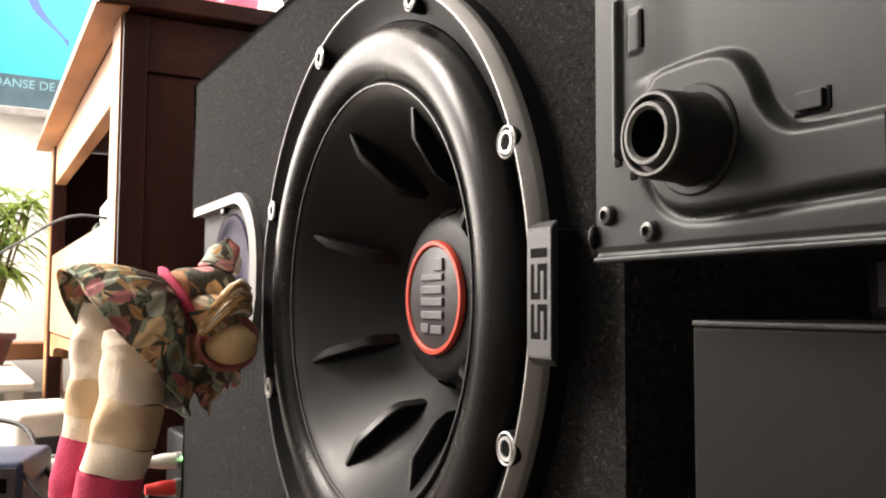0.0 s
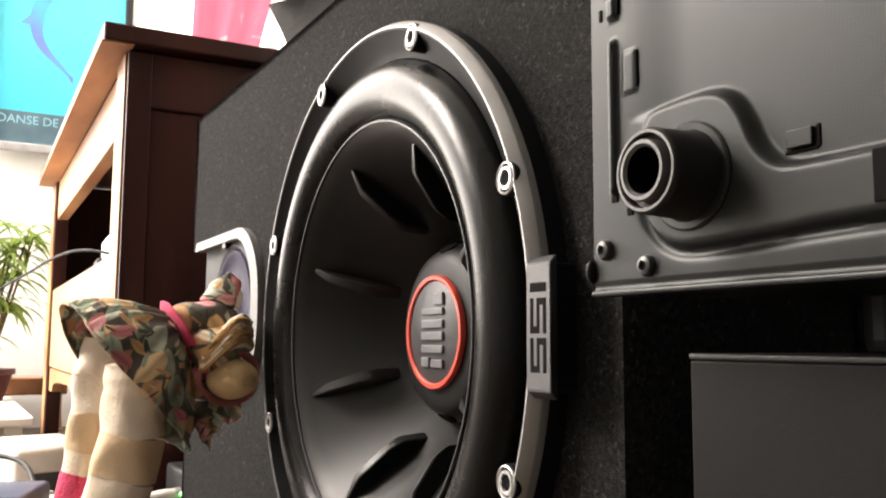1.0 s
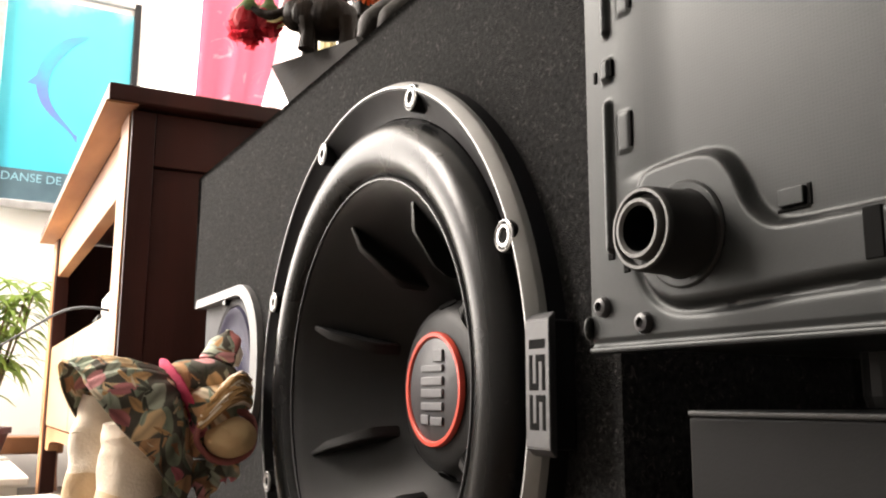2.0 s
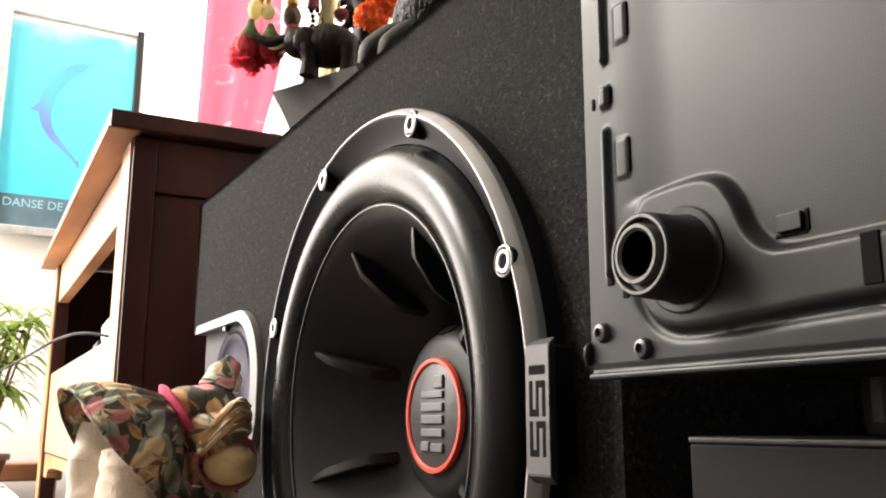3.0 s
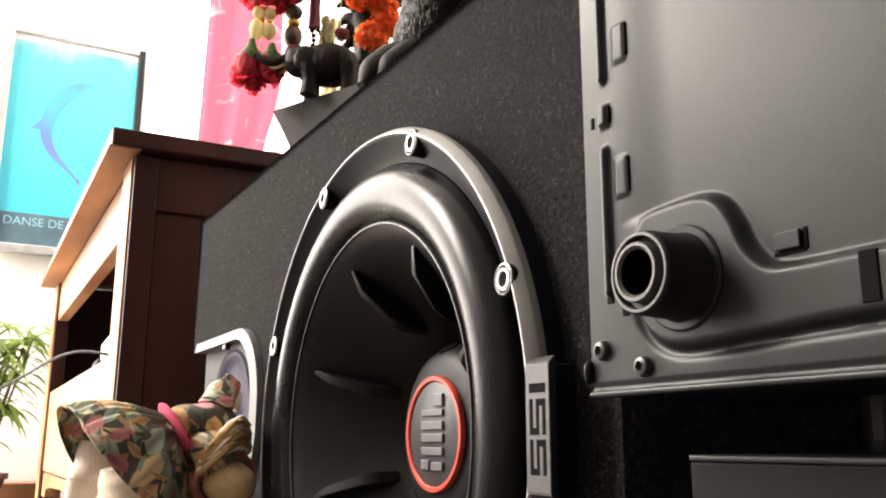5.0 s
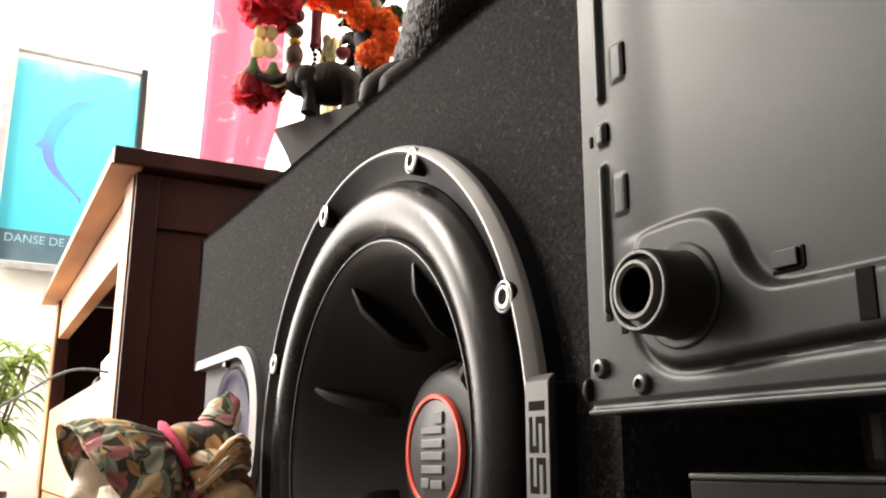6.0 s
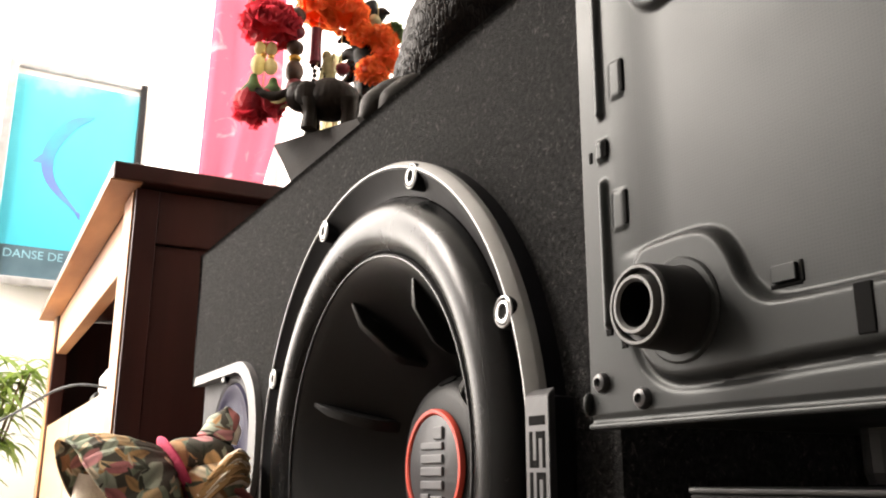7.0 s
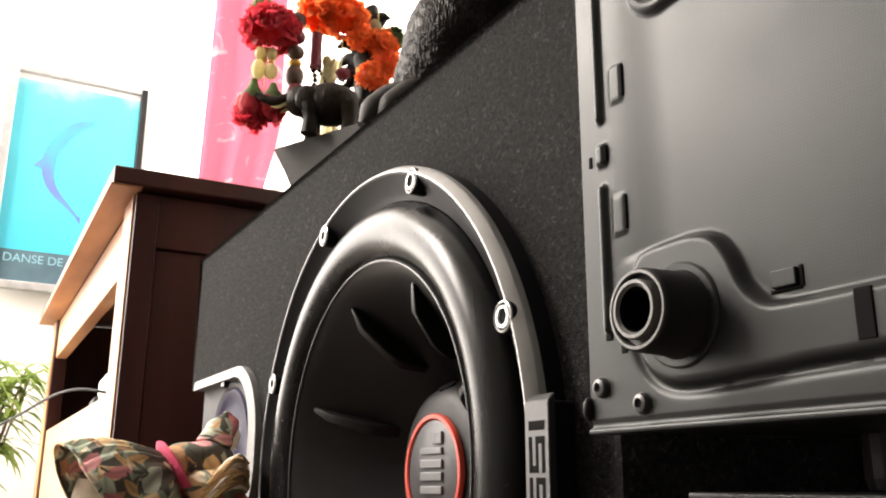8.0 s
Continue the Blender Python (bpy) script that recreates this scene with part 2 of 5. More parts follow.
NX, NZ0, NZ1 = -0.640, 0.172, 0.298      # the notch that holds the small speaker
box = thing("subwoofer_box", (-0.54, 0.40, 0.0), "black felt-covered loudspeaker box standing on the floor", "speaker box")


def local(bm, ob):
    bmesh.ops.transform(bm, matrix=ob.matrix_world.inverted(), verts=bm.verts)
    return bm


def rounded(x0, z0, x1, z1, r, corners, n=10):
    """Outline of a rectangle; corners (bl, br, tr, tl) say which are rounded."""
    out = []
    for (cx, cz, a0), on in zip(((x0 + r, z0 + r, 180), (x1 - r, z0 + r, 270), (x1 - r, z1 - r, 0), (x0 + r, z1 - r, 90)), corners):
        if on:
            out += [(cx + r * math.cos(radians(a0 + 90 * i / n)), cz + r * math.sin(radians(a0 + 90 * i / n))) for i in range(n + 1)]
        else:
            out.append({180: (x0, z0), 270: (x1, z0), 0: (x1, z1), 90: (x0, z1)}[a0])
    return out


R1 = 0.055
notch = rounded(BX0, NZ0, NX, NZ1, R1, (0, 1, 1, 0))
# front baffle outline with the notch cut out of its left end
outline = [(BX0 - 0.012, 0.0), (BX1, 0.0), (BX1, BTOP), (BX0, BTOP), (BX0, NZ1)] + notch[1:-1][::-1] + [(BX0, NZ0), (BX0 - 0.012, NZ0)]
b = bmesh.new()
HOLE = [(-0.4276 + 0.143 * math.cos(radians(5 * i)), 0.2164 + 0.143 * math.sin(radians(5 * i))) for i in range(72)]
front_edges = []
for pts in (outline, HOLE):
    ring = [b.verts.new((x, BY, z)) for x, z in pts]
    back = [b.verts.new((x, BY + 0.12, z)) for x, z in pts]
    for i in range(len(ring)):
        j = (i + 1) % len(ring)
        front_edges.append(b.edges.new((ring[i], ring[j])))
        b.faces.new((ring[i], ring[j], back[j], back[i]))
bmesh.ops.triangle_fill(b, edges=front_edges, use_beauty=True)
rim = [x for x in front_edges if (x.verts[0].co.xz - Vector((-0.4276, 0.2164))).length > 0.15]
bmesh.ops.bevel(b, geom=rim, offset=0.0025, segments=3, profile=0.5, affect="EDGES")
part("baffle", local(b, box), felt, box)
b = block((BX0 + 0.001, BY + 0.1195, 0.0), (BX1 - 0.001, BBACK, BTOP - 0.001), 0.004)
part("cabinet_body", local(b, box), felt, box)

rng = random.Random(2)
b = bmesh.new()
for k in range(5200):
    pick = rng.random()
    if pick < 0.12:
        p, away = Vector((rng.uniform(BX0, BX1), BY + 0.001, BTOP - 0.001)), Vector((0, -0.6, 1))
    elif pick < 0.15:
        p, away = Vector((BX0 + 0.001, BY + 0.001, rng.uniform(NZ1, BTOP))), Vector((-1, -0.5, 0))
    else:
        p, away = Vector((rng.uniform(BX0, BX1), BY, rng.uniform(0.02, BTOP))), Vector((0, -1, 0))
        if (p.xz - Vector((-0.4276, 0.2164))).length < 0.163 or (p.x < NX + 0.004 and NZ0 - 0.004 < p.z < NZ1 + 0.004):
            continue
    d = (away + Vector((rng.uniform(-1, 1), rng.uniform(-0.8, 0.3), rng.uniform(-0.8, 0.8)))).normalized()
    s = d.orthogonal().normalized() * 0.00007
    ln = rng.uniform(0.0008, 0.0024)
    bend = Vector((rng.uniform(-1, 1), rng.uniform(-0.5, 0.2), rng.uniform(-1, 1))) * ln * 0.4
    q = [b.verts.new(v) for v in (p - s, p + s, p + d * ln * 0.6 + bend + s * 0.7, p + d * ln + bend * 1.8, p + d * ln * 0.6 + bend - s * 0.7)]
    b.faces.new(q)
fuzz = part("felt_fuzz", local(b, box), felt, box, "short loose felt fibres")
tagged(fuzz, kind="stuff")

# ---- the big driver ----
CX, CZ = -0.4276, 0.2164
sub = thing("subwoofer", Matrix.Translation((CX, BY, CZ)) @ FRONT, "large black subwoofer driver with grey frame ring in the box", "speaker")
SEG = 128
# rim takes the gasket black to paint the shade outside the ring
part("ring_skirt", lathe([(0.1602, 0.0), (0.1602, 0.0084), (0.1594, 0.0090), (0.1560, 0.0090)], SEG), gasket_black, sub, "basket rim, black to paint the shade beside the ring", smooth=30)
part("basket_ring", lathe([(0.1600, 0.0085), (0.1600, 0.0116), (0.1597, 0.0123), (0.1573, 0.0160), (0.1567, 0.0166), (0.1560, 0.0166), (0.1556, 0.0150)], SEG), frame_grey, sub, "satin grey bevelled ring", smooth=40)
part("gasket", lathe([(0.1557, 0.0158), (0.1550, 0.0161), (0.1536, 0.0150), (0.1470, 0.0088), (0.1425, 0.0072), (0.1422, 0.0)], SEG), gasket_black, sub, smooth=40)
roll = [(0.1262 + 0.0162 * math.cos(radians(a)), 0.0035 + 0.0152 * math.sin(radians(a))) for a in range(0, 181, 8)]
part("surround", lathe(roll, SEG), black_rubber, sub, "thick black rubber surround", smooth=60)
EDGE_R, EDGE_H, BASE_R, BASE_H = 0.1082, 0.0112, 0.046, -0.058


def cone_h(r):
    u = (EDGE_R - r) / (EDGE_R - BASE_R)
    return EDGE_H + (BASE_H - EDGE_H) * (u * 0.9 + 0.1 * u * u)


part("cone", lathe([(0.1120, 0.002), (0.1120, 0.0104), (0.1110, 0.0126), (EDGE_R, EDGE_H)] + [(EDGE_R - (EDGE_R - 0.03) * i / 14, cone_h(EDGE_R - (EDGE_R - 0.03) * i / 14)) for i in range(1, 15)], SEG), cone_black, sub, smooth=40)
part("cone_lip", lathe([(0.1098 + 0.0007 * math.cos(a * 0.785), 0.0126 + 0.0007 * math.sin(a * 0.785)) for a in range(8)], SEG, closed=True), plate_grey, sub, "thin bright cone edge", smooth=80)
for k in range(8):
    a = radians(22.5 + 45 * k)
    bm = bmesh.new()
    prof = [(0.101, cone_h(0.101) - 0.002), (0.101, cone_h(0.101) + 0.0010), (0.086, cone_h(0.086) + 0.0130), (0.0690, cone_h(0.069) + 0.0165), (0.0640, cone_h(0.064) + 0.0140), (0.0625, cone_h(0.0625) - 0.004)]
    width = [0.0014, 0.0014, 0.0026, 0.0030, 0.0034, 0.0036]
    va = [bm.verts.new((r, -t, h)) for (r, h), t in zip(prof, width)]
    vb = [bm.verts.new((r, t, h)) for (r, h), t in zip(prof, width)]
    for i in range(6):
        j = (i + 1) % 6
        bm.faces.new((va[i], va[j], vb[j], vb[i]))
    bm.faces.new(va), bm.faces.new(vb[::-1])
    bmesh.ops.bevel(bm, geom=bm.edges[:], offset=0.0006, segments=2, affect="EDGES")
    bmesh.ops.rotate(bm, cent=(0, 0, 0), matrix=Matrix.Rotation(a, 3, "Z"), verts=bm.verts)
    part("cone_fin", bm, fin_black, sub, smooth=40)
cap = part("dust_cap", lathe([(0.051, BASE_H - 0.006), (0.0505, BASE_H + 0.008), (0.0485, BASE_H + 0.017), (0.0445, BASE_H + 0.0235), (0.039, BASE_H + 0.0262), (0.0313, -0.0312), (0.0313, -0.0308), (0.0, -0.0308)], 72), cap_black, sub, smooth=40)
part("badge_ring", lathe([(0.0312, -0.0325), (0.0312, -0.0288), (0.0306, -0.0279), (0.0287, -0.0279), (0.0280, -0.0286), (0.0280, -0.0325)], 72, closed=True), badge_red, sub, "red ring round the badge", smooth=40)
badge = part("badge", lathe([(0.0279, -0.0320), (0.0279, -0.0296), (0.0272, -0.0291), (0.0, -0.0289)], 72), badge_dark, sub, "dark grey round badge with plain raised bars", smooth=40)
for x0, z0, z1 in ((0.0020, 0.0145, 0.0212), (-0.0118, 0.0093, 0.0130), (-0.0118, 0.0020, 0.0066), (-0.0118, -0.0046, 0.0000), (-0.0118, -0.0115, -0.0072), (-0.0010, -0.0195, -0.0150), (-0.0118, -0.0192, -0.0140)):
    part("badge_bar", block((x0, z0, -0.0290), (-0.0030 if z0 == -0.0192 else 0.0118, z1, -0.0274), 0.0005, 2), badge_grey, badge)
# black discs on the cap paint the dark of its vents
for k in range(8):
    a = radians(k * 45)
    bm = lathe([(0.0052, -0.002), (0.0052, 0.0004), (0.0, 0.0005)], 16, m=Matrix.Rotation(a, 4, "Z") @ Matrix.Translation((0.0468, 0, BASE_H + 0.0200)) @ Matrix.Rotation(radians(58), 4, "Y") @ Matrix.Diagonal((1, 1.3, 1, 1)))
    part("vent_shade", bm, dark_hole, cap)


def ring_bolt(a, mat):
    p = Matrix.Rotation(radians(a), 4, "Z") @ Matrix.Translation((0.152, 0, 0))
    seat = part("bolt_seat", lathe([(0.0069, 0.0070), (0.0068, 0.0156), (0.0066, 0.0160), (0.0, 0.0160)], 32, m=p), gasket_black, sub, smooth=40)
    part("bolt_rim", lathe([(0.0065, 0.0159), (0.0064, 0.0167), (0.0060, 0.0169), (0.0057, 0.0166), (0.0056, 0.0158)], 32, m=p), mat, seat, smooth=40)
    part("bolt_washer", lathe([(0.0047, 0.0158), (0.0047, 0.0166), (0.0044, 0.0170), (0.0034, 0.0169), (0.0031, 0.0160)], 32, m=p), mat, seat, smooth=40)
    part("bolt_socket", lathe([(0.0031, 0.0160), (0.0031, 0.0163), (0.0, 0.0161)], 6, m=p), dark_hole, seat)


for k in range(8):
    ring_bolt(22.5 + 45 * k, chrome)
# lettered plate on the ring
# added block carries the plate; its black paints the shade underneath
part("plate_shade_block", block((0.1500, -0.0238, 0.0), (0.1640, 0.0238, 0.0135), 0.0012, 3), gasket_black, sub)
bm = bmesh.new()
faces = [[bm.verts.new((x, y, h)) for x, y in ((x0, -w), (x1, -w), (x1, w), (x0, w))] for h, x0, x1, w in ((0.0134, 0.1556, 0.1694, 0.0260), (0.0142, 0.1556, 0.1698, 0.0258), (0.0176, 0.1558, 0.1708, 0.0229))]
for lo, hi in zip(faces, faces[1:]):
    for i in range(4):
        bm.faces.new((lo[i], lo[(i + 1) % 4], hi[(i + 1) % 4], hi[i]))
bm.faces.new(faces[0][::-1]), bm.faces.new(faces[-1])
bmesh.ops.bevel(bm, geom=bm.edges[:], offset=0.0004, segments=2, affect="EDGES")
plate = part("letter_plate", bm, plate_grey, sub, "grey plate with dark square letters and bevelled ends", smooth=30)
# square letters read upwards: each bar as (along from, along to, across from, across to) of a letter 10 x 10
LETTER_S = ((0, 10, 8.0, 10), (0, 2.0, 5.6, 8.0), (0, 10, 4.2, 5.8), (8.0, 10, 1.8, 4.4), (0, 10, 0, 1.9))
for letter, y0, run in (("S", -0.0165, 0.00125), ("S", -0.0024, 0.00128), ("I", 0.0126, 0.00034)):
    bm = bmesh.new()
    for u0, u1, v0, v1 in (LETTER_S if letter == "S" else ((0, 10, 0, 10),)):
        block((0.1682 - v1 * 0.00097, y0 + u0 * run, 0.0170), (0.1682 - v0 * 0.00097, y0 + u1 * run, 0.0178), 0.0001, 1, bm)
    part("letter", bm, dark_hole, plate, "sunk black letter")


def words(name, text, size, m, mat, parent, depth=0.0004, space=1.0):
    cu = bpy.data.curves.new(name, "FONT")
    cu.body, cu.size, cu.extrude, cu.align_x, cu.align_y, cu.space_character = text, size, depth, "CENTER", "CENTER", space
    tmp = bpy.data.objects.new(name, cu)
    scene.collection.objects.link(tmp)
    me = bpy.data.meshes.new_from_object(tmp.evaluated_get(bpy.context.evaluated_depsgraph_get()))
    bpy.data.objects.remove(tmp)
    me.materials.clear()
    me.materials.append(mat)
    me.transform(m)
    ob = new(name, me)
    ob.parent = parent
    return ob


# ---- the small speaker in the notch ----
small = thing("small_speaker", Matrix.Translation((-0.745, BY, 0.2350)) @ FRONT, "silver-framed small speaker with a dark violet cone", "speaker")
bm = bmesh.new()
outer = rounded(BX0 + 0.027, NZ0 - 0.003, NX + 0.004, NZ1 + 0.003, R1 + 0.003, (0, 1, 1, 0), 14)
inner = rounded(BX0 + 0.027, NZ0 + 0.006, NX - 0.010, NZ1 - 0.005, R1 - 0.006, (0, 1, 1, 0), 14)
loops = []
for pts, d in ((outer, 0.0), (outer, 0.005), (inner, 0.006), (inner, -0.008)):
    loops.append([bm.verts.new((x + 0.745, z - 0.2350, d)) for x, z in pts])
for a, b in zip(loops, loops[1:]):
    for i in range(len(a) - 1):
        bm.faces.new((a[i], a[i + 1], b[i + 1], b[i]))
part("trim", bm, trim_grey, small, "brushed silver trim with rounded corners", smooth=40)
pl = part("back_plate", prism(rounded(BX0 + 0.03 + 0.745, NZ0 + 0.004 - 0.2350, NX - 0.008 + 0.745, NZ1 - 0.004 - 0.2350, R1 - 0.006, (0, 1, 1, 0)), 0.004, 0.012), speaker_plate, small)
pl.matrix_basis = Matrix.Rotation(radians(-90), 4, "X")
sc = Matrix.Translation((0.026, -0.002, -0.004))
part("speaker_ring", lathe([(0.060, 0.0), (0.060, 0.003), (0.057, 0.0045), (0.054, 0.003), (0.0535, -0.002)], 64, m=sc), speaker_plate, small, "thin grey ring", smooth=40)
part("speaker_cone", lathe([(0.0538, 0.001), (0.052, 0.0045), (0.048, 0.0040), (0.046, 0.0026), (0.036, 0.0018), (0.018, 0.0011), (0.015, 0.003), (0.0, 0.0045)], 64, m=sc), purple_cone, small, "dark violet cone", smooth=40)
part("speaker_clip", block((0.004, 0.053, -0.003), (0.014, 0.060, 0.004), 0.0012), fin_black, small)

# ---- the computer case and the crate beside the box ----
PX0, PX1, PY, PZ0, PZ1 = -0.2045, 0.0, 0.165, 0.2255, 0.640


def smoothstep(a, b, x):
    u = min(1.0, max(0.0, (x - a) / (b - a)))
    return u * u * (3 - 2 * u)


def inside(poly, x, z):
    """Signed distance to a polygon, positive inside."""
    best, odd = 9.0, False
    for (x0, z0), (x1, z1) in zip(poly, poly[1:] + poly[:1]):
        dx, dz = x1 - x0, z1 - z0
        t = max(0.0, min(1.0, ((x - x0) * dx + (z - z0) * dz) / (dx * dx + dz * dz)))
        best = min(best, math.hypot(x - x0 - t * dx, z - z0 - t * dz))
        if (z0 > z) != (z1 > z) and x < x0 + (z - z0) * dx / dz:
            odd = not odd
    return best if odd else -best


def rod(x, z, x0, z0, x1, z1):
    dx, dz = x1 - x0, z1 - z0
    t = max(0.0, min(1.0, ((x - x0) * dx + (z - z0) * dz) / (dx * dx + dz * dz)))
    return math.hypot(x - x0 - t * dx, z - z0 - t * dz)


# pressed shapes of the sheet metal: the sunk vent field, the raised channel with its foot pad
VENT = [(p.x, p.y) for p in smooth_path([(-0.1900, 0.2712, 0), (-0.1710, 0.2730, 0), (-0.1588, 0.2728, 0), (-0.1518, 0.2702, 0), (-0.1473, 0.2642, 0), (-0.1446, 0.2580, 0), (-0.1410, 0.2535, 0), (-0.1358, 0.2506, 0), (-0.1259, 0.2501, 0), (-0.1156, 0.2501, 0), (-0.0208, 0.2501, 0)], 5)]
VENT += [(-0.02, 0.60), (-0.189, 0.60)]
CHANNEL = [(p.x, p.y) for p in smooth_path([(-0.184, 0.262, 0), (-0.1835, 0.250, 0), (-0.180, 0.2415, 0), (-0.173, 0.2362, 0), (-0.163, 0.2346, 0), (-0.141, 0.2354, 0), (-0.115, 0.2364, 0), (-0.01, 0.2390, 0)], 5)]
CHANNEL += [(-0.01, 0.262), (-0.118, 0.262), (-0.130, 0.262), (-0.138, 0.270), (-0.144, 0.282), (-0.160, 0.284), (-0.176, 0.276), (-0.182, 0.270)]


def press(x, z):
    """Relief of the panel towards the room, in metres."""
    v = smoothstep(-0.0009, 0.0018, inside(VENT, x, z))
    h = -0.0022 * v * smoothstep(-0.191, -0.168, x) + 0.0018 * smoothstep(-0.0010, 0.0022, inside(CHANNEL, x, z)) * (1 - v)
    g = inside(CHANNEL, x, z) + 0.0012
    h -= 0.0013 * math.exp(-(g / 0.0013) ** 2) * (1 - smoothstep(0.246, 0.262, z))
    for seg in ((-0.1945, 0.2535, -0.1945, 0.2960), (-0.1945, 0.3190, -0.1945, 0.4200)):
        h += 0.0019 * (1 - smoothstep(0.0004, 0.0022, rod(x, z, *seg)))
    for tx, tz in ((-0.1880, 0.2865), (-0.1870, 0.3280)):
        w, t = 0.0020, 0.0055
        h += 0.0006 * (1 - smoothstep(0.0, 0.0008, max(abs(x - tx) - w, abs(z - tz) - t)))
    h += 0.0016 * (1 - smoothstep(0.0, 0.0010, max(abs(x + 0.1945) - 0.0014, abs(z - 0.3070) - 0.0028)))
    # second pad, higher up
    far = rod(x, z, -0.1685, 0.3556, -0.150, 0.3570)
    h += 0.0024 * (1 - smoothstep(0.0100, 0.0122, far)) - 0.0012 * (1 - smoothstep(0.0066, 0.0084, far))
    # rolled lower edge
    h -= 0.0010 * (1 - smoothstep(0.0010, 0.0022, z - PZ0)) * smoothstep(0.0004, 0.0010, z - PZ0)
    return h


case = thing("computer_case", (-0.10, 0.36, 0.0), "grey sheet-metal computer case standing on end", "computer case")
bm = bmesh.new()
xs = [PX0 + 0.00075 * i for i in range(135)] + [-0.10 + 0.01 * i for i in range(1, 11)]
zs = [PZ0 + 0.00075 * i for i in range(215)] + [0.39 + 0.01 * i for i in range(26)]
grid = [[bm.verts.new((x, PY - press(x, z), z)) for x in xs] for z in zs]
for r0, r1 in zip(grid, grid[1:]):
    for i in range(len(xs) - 1):
        bm.faces.new((r0[i], r0[i + 1], r1[i + 1], r1[i]))
for f in bm.faces:
    c = f.calc_center_median()
    if inside(VENT, c.x, c.z) > 0.001 and press(c.x, c.z) < -0.001:
        f.material_index = 1
case_vent = case_paint.copy()
case_vent.name = "case_vent"
n, l = case_vent.node_tree.nodes, case_vent.node_tree.links
co = n["Texture Coordinate"]
dots = n.new("ShaderNodeTexVoronoi")
dots.inputs["Scale"].default_value, dots.inputs["Randomness"].default_value = 1050, 0.0
dr = n.new("ShaderNodeMapRange")
dr.inputs["From Min"].default_value, dr.inputs["From Max"].default_value, dr.inputs["To Min"].default_value = 0.22, 0.42, 0.82
dm = n.new("ShaderNodeMixRGB")
dm.blend_type, dm.inputs["Fac"].default_value = "MULTIPLY", 1.0
sx, cx = n.new("ShaderNodeSeparateXYZ"), n.new("ShaderNodeCombineXYZ")
dots.voronoi_dimensions = "2D"
l.new(co.outputs["Object"], sx.inputs["Vector"]), l.new(sx.outputs["X"], cx.inputs["X"]), l.new(sx.outputs["Z"], cx.inputs["Y"])
l.new(cx.outputs["Vector"], dots.inputs["Vector"]), l.new(dots.outputs["Distance"], dr.inputs["Value"])
l.new(n["Color Ramp"].outputs["Color"], dm.inputs["Color1"]), l.new(dr.outputs["Result"], dm.inputs["Color2"])
l.new(dm.outputs["Color"], n["Principled BSDF"].inputs["Base Color"])
part("bottom_panel", local(bm, case), [case_paint, case_vent], case, "pressed grey metal panel", smooth=60)
d = press(-0.1336, 0.2567)
part("tab", local(block((-0.1370, PY - d - 0.0013, 0.2546), (-0.1300, PY - d + 0.0006, 0.2588), 0.0003), case), case_paint, case)
part("shell", local(block((PX0, PY + 0.0045, PZ0), (PX1, PY + 0.40, PZ1), 0.0012), case), case_paint, case)
part("panel_lip", local(block((PX0 + 0.001, PY - 0.0022, PZ0 - 0.0018), (PX1, PY + 0.004, PZ0 - 0.0002), 0.0006), case), case_paint, case)
FX, FZ = -0.1645, 0.2527
fm = Matrix.Translation((FX, PY, FZ)) @ FRONT
foot = part("foot", local(lathe([(0.0118, 0.0), (0.0118, 0.0022), (0.0112, 0.0030), (0.0108, 0.0152), (0.0106, 0.0160), (0.0098, 0.0166)], 48, m=fm), case), foot_black, case, "black plastic foot with a hollow centre", smooth=40)
part("foot_face", local(lathe([(0.0103, 0.0160), (0.0101, 0.0167), (0.0094, 0.0167), (0.0092, 0.0160)], 48, m=fm), case), foot_face, foot, smooth=40)
part("foot_groove", local(lathe([(0.0093, 0.0164), (0.0092, 0.0140), (0.0078, 0.0136), (0.0077, 0.0156)], 48, m=fm), case), foot_black, foot, smooth=40)
part("foot_collar", local(lathe([(0.0078, 0.0138), (0.0077, 0.0172), (0.0074, 0.0178), (0.0066, 0.0178), (0.0058, 0.0168)], 48, m=fm), case), foot_face, foot, smooth=40)
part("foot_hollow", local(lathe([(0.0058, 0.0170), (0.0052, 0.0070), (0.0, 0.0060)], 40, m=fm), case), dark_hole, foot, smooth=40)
part("foot_washer", local(lathe([(0.0140, 0.0012), (0.0140, 0.0022), (0.0134, 0.0027), (0.0117, 0.0026)], 48, m=fm), case), case_paint, case, smooth=40)
for sx, sz in ((-0.1990, 0.2370), (-0.1820, 0.2313)):
    m = Matrix.Translation((sx, PY, sz)) @ FRONT
    sc = part("screw", local(lathe([(0.0030, 0.0), (0.0030, 0.0006), (0.0024, 0.0018), (0.0014, 0.0022), (0.0012, 0.0014)], 24, m=m), case), plate_grey, case, smooth=40)
    part("screw_socket", local(lathe([(0.0013, 0.0016), (0.0, 0.0014)], 12, m=m), case), dark_hole, sc)
# thin black blocks paint the dark of openings and shaded tab edges
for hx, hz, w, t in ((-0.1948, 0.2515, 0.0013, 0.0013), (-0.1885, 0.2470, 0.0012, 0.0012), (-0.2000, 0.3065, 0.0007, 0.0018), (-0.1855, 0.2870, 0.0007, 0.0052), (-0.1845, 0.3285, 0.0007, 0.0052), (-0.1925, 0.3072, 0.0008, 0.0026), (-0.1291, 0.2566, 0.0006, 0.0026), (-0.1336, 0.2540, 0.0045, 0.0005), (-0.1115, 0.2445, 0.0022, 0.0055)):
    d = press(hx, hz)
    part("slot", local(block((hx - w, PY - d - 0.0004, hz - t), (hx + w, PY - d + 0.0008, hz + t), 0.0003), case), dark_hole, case)
